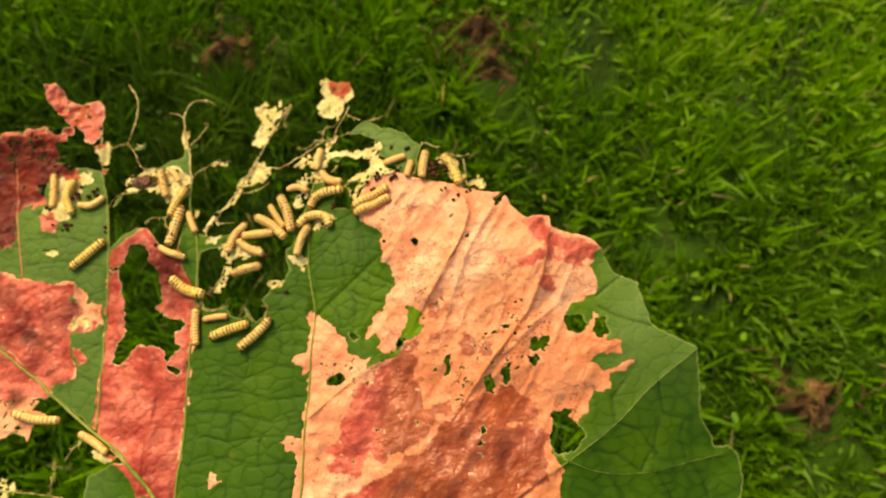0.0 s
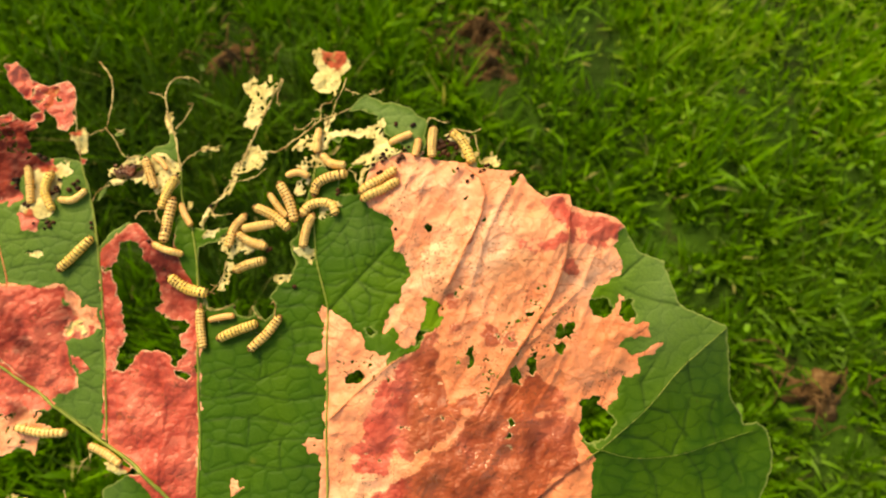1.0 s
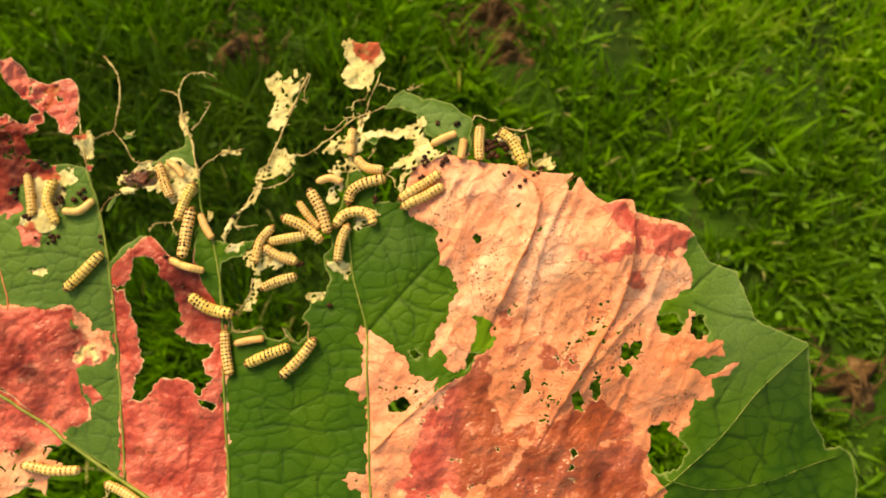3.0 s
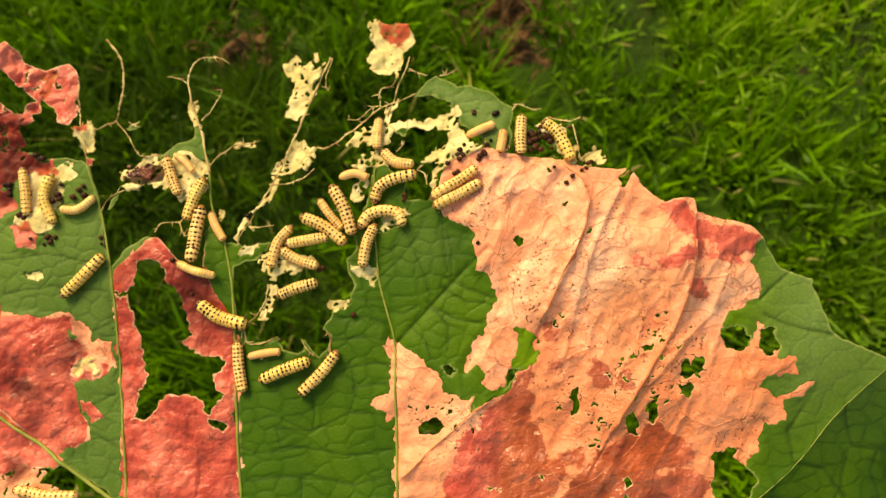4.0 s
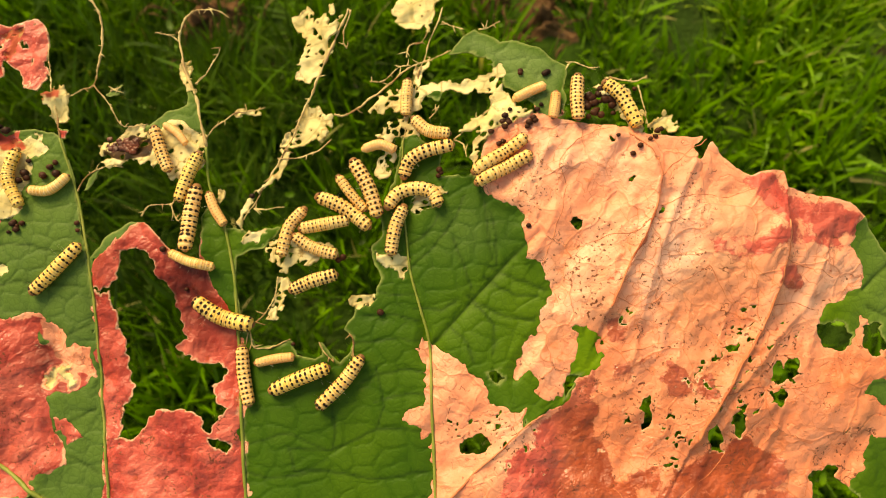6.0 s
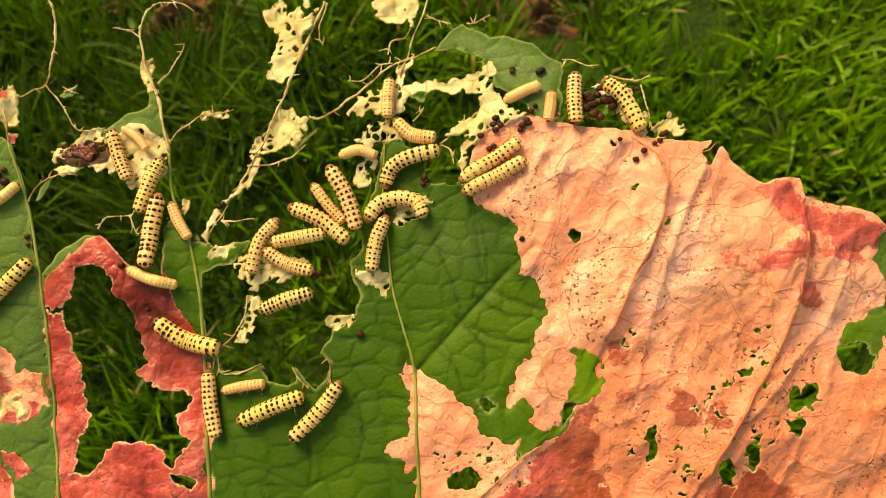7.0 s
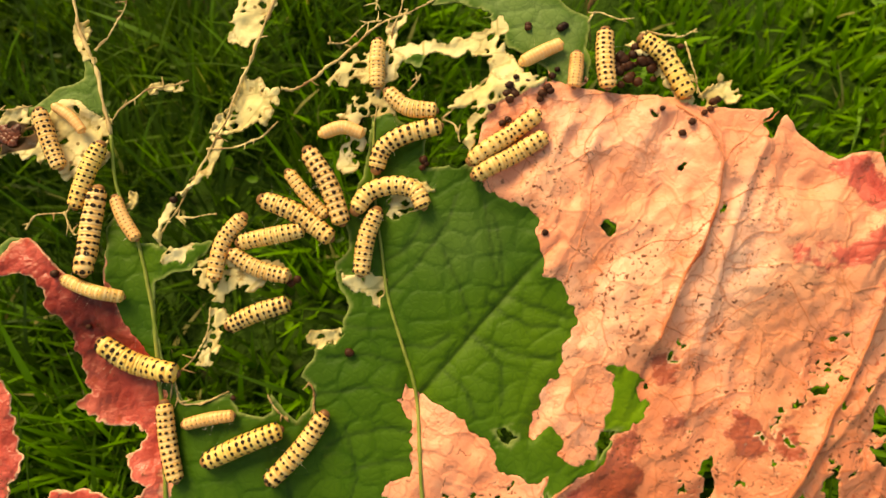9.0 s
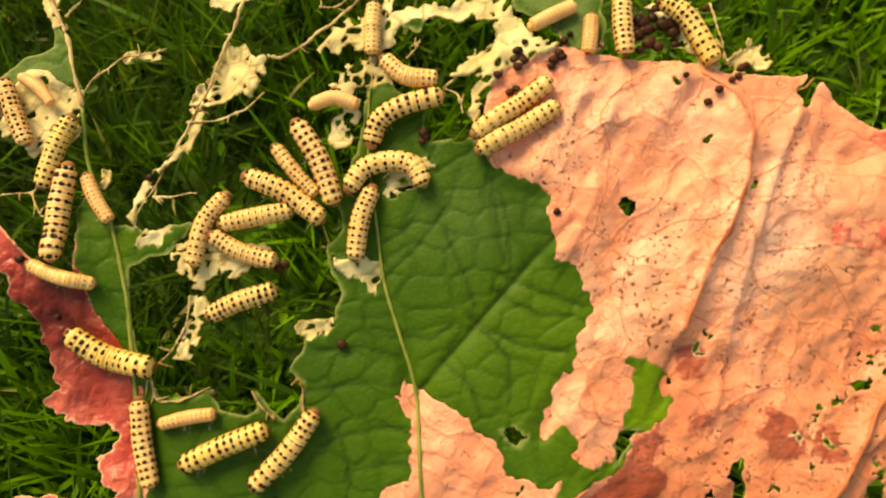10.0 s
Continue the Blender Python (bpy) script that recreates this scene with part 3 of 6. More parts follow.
SKIN_TIP = [(-32.5, 91.6), (-25.2, 90.3), (-18.5, 90.5), (-16.9, 82), (-21.4, 78.7), (-22, 67), (-28.2, 68.7), (-32.2, 72.7), (-35.6, 75.8), (-30.9, 81.1), (-32.9, 86.1)]
SKIN_SCRAP = [(-163.3, 76.9), (-157.2, 78.1), (-155.7, 75.2), (-158.8, 72), (-160.5, 68.7), (-163.6, 65.4), (-163.3, 71), (-166, 75.6)]
SKIN_SIDE = [(-149.5, 55.6), (-142.8, 56.2), (-139.6, 52.3), (-141.6, 43.3), (-145.5, 45.1)]
SKIN_EYE = [(-112.2, 29.3), (-108.8, 42.3), (-100.6, 40.9), (-95.2, 38.2), (-93.9, 30), (-99.9, 21.5), (-105.6, 25.2)]
SKIN_PAD = [(-41.8, 24.3), (-37.4, 30.3), (-33, 31.2), (-35.4, 22.7), (-38.1, 20.4), (-40.6, 21.9)]
SKIN_HEEL = [(-41.8, -1.3), (-34.5, -0.8), (-30.9, -3.9), (-32.6, -9.1), (-37.9, -6.7)]
SKIN_LACE = [(-69.9, -3.2), (-66.2, -3), (-66.8, -11.3), (-67, -17.8), (-70.9, -21.6), (-74.7, -18), (-70.8, -12.2)]
SKIN_LACE_TOP = [(-75.1, 2.3), (-63, 3.9), (-53.9, 1.7), (-52.3, -2), (-59.8, -3.2), (-69.9, -4.6), (-73, -2.8)]
SKIN_CUP = [(-41.5, 35), (-36, 37.6), (-31.3, 40.5), (-27.6, 39.3), (-24.9, 34.7), (-31.3, 35.6), (-35.4, 31.3)]
SKIN_NICK = [(-46.8, -15.3), (-40.2, -13.2), (-41.5, -17.7), (-45.1, -19.2)]
SKIN_HORN = [(42.8, 35.1), (47.9, 38.6), (52.9, 37.4), (53.4, 34.3), (47.8, 32.2), (43.6, 32)]
SKIN_WRAP = [(27.6, 48.4), (33, 51.3), (38.4, 48.9), (41.9, 34.6), (37.6, 32.6), (30.4, 44.5)]
SKIN_CROOK = [(-82.3, 3.8), (-80, 7.5), (-74.2, 5.9), (-76.5, 4), (-80.6, 2.4)]
SKIN_FOOT = [(-166.3, -111.0), (-157.2, -109.9), (-154.7, -114.7), (-157.8, -118.3), (-164.3, -119.1)]
SKIN_SHRED = [(-91.8, 16.3), (-90.9, 18.0), (-89.4, 20.0), (-88.3, 20.4), (-87.8, 18.9), (-88.8, 16.5), (-90.5, 15.2)]
SKIN_BED = [(-27.7, 17.4), (-24.4, 18.5), (-21.7, 19.3), (-20.1, 17.2), (-20.3, 13.7), (-22.0, 11.2), (-25.1, 10.0), (-27.8, 10.2), (-29.5, 11.8)]
SKIN_SPOT = [(-145.1, -39.7), (-144.5, -36.7), (-142.0, -34.6), (-138.7, -34.0), (-136.3, -34.6), (-133.8, -37.7), (-133.9, -40.5), (-135.6, -40.9), (-136.7, -38.4), (-139.2, -37.2), (-141.6, -38.8), (-142.9, -40.5)]
SKIN_DAB = [(-166.6, -3), (-159.6, -1.4), (-156.9, -4.5), (-161.3, -5.9)]
SKIN_REST = [(-171.3, 17), (-164.6, 29.2), (-170.3, 36.7), (-156.4, 39.4), (-151.7, 28.9), (-154.7, 16.7), (-160.7, 11.9)]
SKIN_CORNER = [(-157.1, 38.8), (-149.9, 39.5), (-147.8, 35.2), (-151.5, 32.7)]
SKIN_LIMB = [(-73.5, 22.3), (-70.5, 27.4), (-67.5, 31.5), (-65.4, 30.7), (-69.1, 24.9), (-72.8, 19.9), (-76.8, 14.9), (-82.1, 7.2), (-83.9, 9.3), (-78.2, 15.6)]
SKIN_SHEATH = [(-31.3, 36.3), (-29.2, 45.7), (-27.4, 54.4), (-24.6, 60.7), (-22.9, 60.2), (-24.7, 52.2), (-26.2, 44.1), (-28.6, 39.3)]
SKIN_TAG = [(-69.6, 35.7), (-65.8, 35.9), (-64.4, 33.4), (-67.5, 31.1), (-69.9, 31.9)]
SKIN_CURL = [(-103.6, 62.7), (-100.8, 64.4), (-99.1, 57.7), (-97.8, 51.9), (-100.4, 53.8), (-102.3, 57.9)]
SKIN_KNOT = [(-84.5, 44.8), (-81, 46.1), (-76.1, 45.5), (-79.5, 43.9), (-83.4, 43)]
SKIN_LOW = [(-121.1, -93.6), (-115.7, -94.4), (-109.0, -97.8), (-107.5, -100.3), (-115.3, -100.5), (-119.3, -97.2)]
SKINS = [LUMP, SKIN_SHRED, SKIN_BED, SKIN_FOOT, SKIN_LOW, SKIN_BAND, SKIN_NET, SKIN_FORK, SKIN_TOP, SKIN_TIP, SKIN_SCRAP, SKIN_SIDE, SKIN_EYE, SKIN_PAD, SKIN_HEEL, SKIN_LACE, SKIN_LACE_TOP, SKIN_CUP, SKIN_NICK, SKIN_HORN, SKIN_WRAP,
         SKIN_CROOK, SKIN_SPOT, SKIN_DAB, SKIN_REST, SKIN_CORNER, LUMP, SKIN_LIMB, SKIN_SHEATH, SKIN_TAG, SKIN_CURL, SKIN_KNOT]

# dried tissue, and the living pieces left in it
DRY_MAIN = [(-30.2, 45.4), (-21, 50.2), (-5.7, 40.8), (2.4, 44), (20.4, 39.7), (36.5, 36.5), (49.2, 34.3), (60.3, 33.9), (70.6, 22.6), (83.1, 23), (99.2, 13.5), (107.3, 3.6), (121, -2.1), (134, -136.4), (-29.3, -148.7), (-23.1, -63.1), (-26.8, -30.2), (-24.4, -18.7)]
DRY_ARCH = [(-130.3, -1.3), (-118.6, 8.6), (-111.8, 12.7), (-104.4, 4.8), (-94.1, 6.2), (-92.1, -2.3), (-91.1, -7.4), (-83.4, -19.1), (-82.6, -24), (-81.3, -43.3), (-80.1, -68.3), (-77.6, -125.6), (-122.5, -91.5), (-124.4, -60.1), (-127.4, -34), (-130.4, -12)]
DRY_LEFT_TOP = [(-229.4, 58.9), (-202.4, 58.5), (-172.0, 57.2), (-167.8, 51.9), (-169.6, 44.0), (-163.2, 41.8), (-157.8, 39.9), (-158.8, 34.6), (-167.6, 36.7), (-172.9, 32.9), (-178.9, 29.7), (-177.1, 23.4), (-183.2, 21.3), (-185.0, 15.9), (-181.8, 2.8), (-183.2, -1.7), (-213.3, -5.4)]
DARK_TOP = [(-229.2, 57.7), (-202.2, 57.3), (-187.0, 55.3), (-171.9, 55.2), (-169.3, 51.4), (-178.2, 44.4), (-184.7, 40.6), (-188.0, 30.3), (-182.3, 4.3), (-189.0, -1.9), (-213.9, -2.5)]
DARK_EDGE = [(-198.9, 58.7), (-185.1, 61.3), (-170.6, 59.8), (-164.6, 56.3), (-167.7, 47.2), (-162.1, 40.8), (-166.2, 36.3), (-170.3, 28.7), (-177.1, 25.0), (-183.0, 23.4), (-199.2, 21.3)]
DRY_LEFT_LOW = [(-206.1, -11), (-168.2, -17.9), (-145.9, -18.3), (-146.3, -26.1), (-129.4, -32.7), (-131.1, -41.4), (-144.5, -43), (-139.5, -55.5), (-135.7, -63.2), (-150.4, -70.6), (-167.9, -56.7), (-197.4, -44.4)]
DRY_TAN = [(-148.0, -19.6), (-143.8, -19.2), (-140.1, -23.0), (-138.2, -26.8), (-129.8, -28.3), (-129.1, -37.1), (-134.4, -35.8), (-141.8, -31.1), (-143.9, -26.1)]
DRY_DAB = [(-33.2, -50.9), (-29.8, -47.4), (-22.5, -46.9), (-22.4, -55.7), (-26.9, -55.7)]
DRY_SPOT = [(-34, -86.6), (-30.9, -84), (-23.5, -83.4), (-22.7, -90.3), (-29.4, -90.8)]
DRY_NIP = [(-65.4, -101.7), (-59.5, -101.8), (-57.1, -105.9), (-62.3, -109)]
DRY_BLOT = [(-163.7, 41.1), (-157.8, 42.4), (-154.2, 37), (-157.9, 33.9), (-162.5, 35.6)]
DRY_BLOT_LOW = [(-172.5, 16.8), (-166.2, 18.7), (-160.7, 12.9), (-162.4, 7), (-169.3, 8)]
DRY_BLOT_MID = [(-182, 28.7), (-174.5, 31.2), (-171.5, 23.4), (-177.6, 20.3)]
DRY_BLOT_RIM = [(-140.6, -50.3), (-136, -50.6), (-131.1, -55.2), (-136.7, -58)]
DRY_SCRAP = [(-185.5, 90.8), (-146.2, 82.5), (-143.4, 51.9), (-171.8, 53.7), (-173.2, 67.1), (-184.2, 78.5)]
DRIES = [DRY_TAN, BLADE_UNDER, TAG_DRY, RAGGED, DRY_MAIN, DRY_ARCH, DRY_LEFT_TOP, DRY_LEFT_LOW, DRY_DAB, DRY_SPOT, DRY_NIP, DRY_SCRAP, BLADE_LOW, DRY_BLOT, DRY_BLOT_LOW, DRY_BLOT_MID, DRY_BLOT_RIM]
LIVE_BLOCK = [(-34.6, 49.1), (-14.3, 48.2), (-14.4, 22), (-8.8, 21.8), (-3.9, 13.2), (1.5, 11.9), (6.0, 9.1), (4.1, 4.6), (5.9, 1.0), (4.9, -2.7), (9.4, -5.4), (11.1, -10.9), (11.9, -15.4), (9.6, -19.0), (8.0, -27.1), (5.2, -28.9), (3.3, -32.5), (0.2, -36.9), (0.8, -39.6), (3.2, -37.9), (6.3, -37.0), (7.8, -40.9), (7.2, -44.1), (8.5, -46.8), (12.0, -47.4), (14.7, -44.2), (16.6, -38.9), (17.9, -31.8), (19.6, -26.4), (22.3, -24.3), (25.5, -26.9), (25.9, -37.2), (23.4, -39.3), (19.3, -39.8), (16.5, -46.1), (13.8, -48.7), (9.2, -50.3), (3.7, -53.1), (2.5, -51.9), (4.7, -48.5), (-2.4, -46.7), (-6.9, -45.8), (-7.7, -41.3), (-13.1, -37.7), (-15.8, -34.1), (-19.6, -32.2), (-22.0, -29.4), (-24.3, -30.1), (-30, -12.1)]
LIVE_LOBE = [(106.3, 7.5), (100.3, -3.2), (103.8, -9.8), (103.3, -14.4), (92, -18.4), (90.6, -26), (98.9, -31.7), (101.8, -23.6), (104.7, -27), (105.7, -32.4), (114.3, -36), (113.3, -40.5), (102.8, -40.9), (100.4, -45.4), (105.2, -48.1), (119.4, -42.2), (116, -47.6), (108, -48.9), (110.3, -56.9), (101.4, -58.3), (99, -64.5), (94.8, -71.3), (86.1, -69.8), (83.3, -83.9), (90.8, -90.7), (87.8, -105.9), (90.5, -141.7), (176.3, -131.2), (183.8, -22.7), (138.3, 11.4)]
LIVE_STRIP = [(-91.6, 10.4), (-82.1, 9.2), (-65.1, 8.7), (-70, 0.4), (-81.8, -2.6), (-82.2, -20.8), (-86.2, -17.4), (-88.4, -10.8), (-90, -2.4)]
LIT_TONGUE = [(13.7, -49.2), (16.2, -39.8), (17.9, -30.0), (19.6, -25.0), (22.3, -22.9), (26.7, -25.8), (27.0, -38.1), (23.8, -40.2), (19.8, -40.7), (16.8, -46.9)]
LIVES = [LIVE_BLOCK, LIVE_LOBE, LIVE_STRIP, FLAP]

# rust-red parts of the dried tissue
RED_LOW = [(16.1, -43.0), (18.7, -40.3), (24.1, -37.6), (25.4, -41.3), (22.6, -45.2), (25.8, -48.7), (24.9, -52.4), (27.1, -60.9), (29.6, -68.7), (33.9, -66.8), (40.1, -64.8), (39.2, -69.0), (34.3, -70.7), (31.7, -77.7), (28.2, -84.3), (21.9, -86.6), (18.2, -87.9), (15.5, -91.8), (13.4, -94.8), (8.8, -90.4), (6.6, -88.6), (5.1, -94.6), (4.1, -99.3), (1.7, -101.1), (-5.1, -96.3), (-10.1, -97.8), (-12.6, -94.9), (-9.3, -93.1), (-15.6, -88.9), (-7.3, -83.4), (-6.5, -76.2), (-3.4, -71.3), (-1.0, -63.2), (5.7, -54.8), (10.7, -51.9), (13.7, -49.2)]
RED_LOW_RIGHT = [(-4.8, -110.2), (4.3, -103.2), (16.5, -95.5), (23.3, -89.3), (30.4, -86.5), (34.3, -80.4), (42.0, -74.4), (45.5, -71.1), (46.9, -66.9), (52.4, -63.5), (56.0, -60.9), (61.3, -59.4), (66.8, -56.7), (66.4, -59.6), (73.0, -61.0), (77.5, -63.7), (76.9, -69.2), (72.9, -71.8), (67.3, -73.3), (73.4, -73.2), (78.2, -73.8), (83.1, -77.1), (80.4, -84.3), (81.5, -88.9), (83.5, -95.6), (74.1, -98.9), (68.3, -103.3), (65.2, -117.1), (-3.7, -121.5)]
STAIN = [(29.4, -24.4), (32.5, -23.8), (32.7, -29.5), (30.2, -28.8)]
STAIN_NEAR = [(30.1, -35.1), (34.1, -35.5), (34.4, -40.2), (30.6, -40.8)]
STAIN_LONG = [(45.2, -35.7), (49.1, -38.3), (50.5, -43.2), (47.2, -44.9), (46.1, -40.6)]
STAIN_SMALL = [(59.5, -1), (62.8, -0.8), (62.2, -3.8), (60, -3.3)]
STAIN_WIDE = [(64.1, 0.1), (71.2, 0.4), (71.3, -4.9), (66, -6.1), (64.4, -3.2)]
STAIN_RIB = [(81.8, -7.9), (84.8, -8), (86.3, -14.5), (84.5, -16), (82.5, -12.4)]
STAIN_LOW = [(53.2, -40.9), (56.4, -40), (57, -43.5), (54.2, -44)]
STAIN_UP = [(73.2, 1.7), (78.4, 2.7), (82.7, 0.5), (81.7, -2.7), (76.7, -1.8)]
RED_CORNER = [(69.1, 16.8), (73.7, 19.1), (79.3, 19.9), (81.7, 16.6), (83.4, 13.3), (89.9, 11.8), (96.7, 9.2), (103.1, 6.5), (101.1, 2.9), (97.5, 2.1), (96.8, -2.4), (93.2, -5.2), (88.3, -2.6), (83.6, -4.4), (78.9, -3.0), (80.1, 3.7), (78.7, 6.1), (74.2, 9.0)]
RED_DAB = [(63.3, -0.2), (73.3, -0.1), (78.7, 2.7), (77.4, -1.2), (74.8, -3.9), (68.2, -6.0), (64.5, -5.9)]
RED_FLECK = [(78.5, -9.8), (83.7, -6.6), (86.1, -14.9), (83.5, -16.1), (77.7, -12.8)]
RED_CHIP = [(29.7, -35.4), (33.7, -36.1), (32.1, -42.2), (28.5, -40)]
RED_TIP = [(-31.1, 91.6), (-18, 92), (-16.9, 82), (-24.6, 78.9), (-30.4, 83.1)]
RED_SPLIT = [(45.9, -36.3), (50.1, -41.8), (48.3, -46), (46.2, -41.8)]
REDS = [BLADE_UNDER, TAG_DRY, RAGGED, DRY_BLOT, DRY_BLOT_LOW, DRY_BLOT_MID, DRY_BLOT_RIM, DRY_ARCH, DRY_LEFT_TOP, DRY_LEFT_LOW, DRY_SCRAP, RED_LOW, RED_LOW_RIGHT, STAIN, STAIN_NEAR, STAIN_LONG, STAIN_SMALL, STAIN_WIDE, STAIN_RIB, STAIN_LOW, STAIN_UP, RED_CORNER, RED_DAB, RED_FLECK, RED_CHIP, RED_SPLIT, RED_TIP]

# bites
BITE_ARCH = [(-119.5, 1.4), (-116.8, 2.2), (-111.9, 1.6), (-110.0, -0.9), (-108.9, -4.7), (-105.8, -9.4), (-103.9, -13.2), (-100.6, -18.6), (-99.4, -23.8), (-97.9, -27.0), (-102.7, -28.4), (-103.1, -29.9), (-99.8, -31.3), (-95.2, -32.6), (-92.3, -34.5), (-85.9, -34.8), (-85.1, -37.0), (-88.5, -39.7), (-89.3, -41.9), (-88.6, -45.1), (-85.7, -47.3), (-87.2, -50.6), (-89.9, -53.7), (-92.2, -53.2), (-92.1, -49.1), (-95.1, -47.6), (-98.8, -47.3), (-102.2, -49.0), (-104.6, -47.5), (-107.5, -46.9), (-110.0, -49.2), (-110.3, -51.5), (-115.5, -56.2), (-120.6, -56.5), (-118.2, -48.8), (-118.1, -46.4), (-115.0, -39.6), (-118.4, -34.8), (-119.4, -28.2), (-121.9, -23.4), (-123.1, -17.7), (-123.4, -10.1), (-121.0, -7.3), (-120.9, -3.4)]
BITE_NOTCH = [(-90.4, -56.3), (-86.8, -55.6), (-84.1, -57.4), (-85.4, -59.8), (-89.3, -59.4)]
BITE_NECK = [(-130.9, -10.6), (-124.1, -9.7), (-122.7, -10.9), (-127.8, -11.6)]
BITE_RIB = [(84.9, -68), (91.5, -65.4), (98.1, -76.6), (94, -83.3), (87.5, -86.3), (84.2, -81.5)]
BITE_SIDE = [(89.9, -25), (95.9, -24), (99.1, -29.4), (96.8, -33.7), (91.4, -31.1)]
BITE_NEAR = [(102.2, -26.4), (106.4, -25.5), (109, -32.6), (104.8, -34.6), (101.5, -31.6)]
BITE_PEAK = [(55.2, 27.9), (59.1, 29.4), (57.5, 24.1), (55.6, 23.8)]
BITE_FLAP = [(-11.9, 60.5), (-8.5, 60.9), (-4.7, 60.1), (-3.7, 57.4), (-6.3, 56.9), (-8.7, 56.1), (-10.9, 57.9)]
BITE_CELL = [(73.9, -37.9), (77.3, -36.1), (78.7, -40.7), (76.8, -42.2), (74.1, -41.8)]
BITE_CELL_UP = [(78.1, -36.7), (81.9, -34.4), (83.4, -37.7), (80.5, -40.7), (78.5, -39.8)]
BITE_CELL_LOW = [(74.5, -44.2), (77.1, -42.5), (78.9, -45.2), (77.5, -47.9), (74.6, -46.9)]
BITE_EYE = [(18.3, 5.6), (21, 7.8), (22.8, 6.8), (22.4, 4.8), (20.2, 3.9)]
BITE_SLOT = [(62, -31.6), (65.5, -29.2), (66, -30.4), (63.8, -32.5)]
BITE_WEDGE = [(54.6, -55.4), (58.1, -52.4), (59.9, -56.9), (58.5, -60.5), (55.8, -60.7)]
BITE_TORN = [(62.4, -50.7), (64.6, -49.2), (66.3, -54.9), (63.4, -57.8), (62.8, -54)]
BITE_PIT = [(36.9, -45), (39.3, -44.7), (39.8, -52.3), (36.6, -55.3)]
BITE_HEM = [(-16.2, -58.2), (-12.1, -56.1), (-9.7, -58.2), (-12.8, -61.3), (-15.7, -60.9)]
BITE_NIP = [(-15.1, -57.9), (-10.6, -56.1), (-6.6, -58.7), (-9.2, -61.7), (-13.3, -61.3)]
BITE_GREEN = [(-6.7, -36.8), (-4.5, -36.1), (-2.4, -39), (-3.5, -41.8), (-6, -41.1)]
BITE_DOT = [(53.6, -75.1), (55.8, -74.7), (57, -78), (54.4, -79.3)]
BITES = [BITE_NOTCH, BITE_NECK, BITE_ARCH, BITE_RIB, BITE_SIDE, BITE_NEAR, BITE_PEAK, BITE_FLAP, BITE_CELL, BITE_CELL_UP, BITE_CELL_LOW, BITE_EYE, BITE_SLOT, BITE_WEDGE, BITE_TORN, BITE_PIT, BITE_HEM, BITE_NIP, BITE_GREEN, BITE_DOT]
PITTED = [(30.9, -41.6), (43.2, -40.2), (54.3, -32.7), (67.4, -20.6), (81, -20.8), (88.3, -39.3), (65.1, -51), (54.4, -53.9), (44.7, -65.7), (28.6, -56.7)]
PITTED_LEFT = [(-20.7, -49.1), (1.9, -46.8), (6.4, -57.7), (-6.9, -70.8), (-18.2, -64.4)]


def dryness(u, v):
    d = np.max([inside(u, v, p) for p in DRIES], axis=0)
    return np.minimum(d, -np.max([inside(u, v, p) for p in LIVES], axis=0))


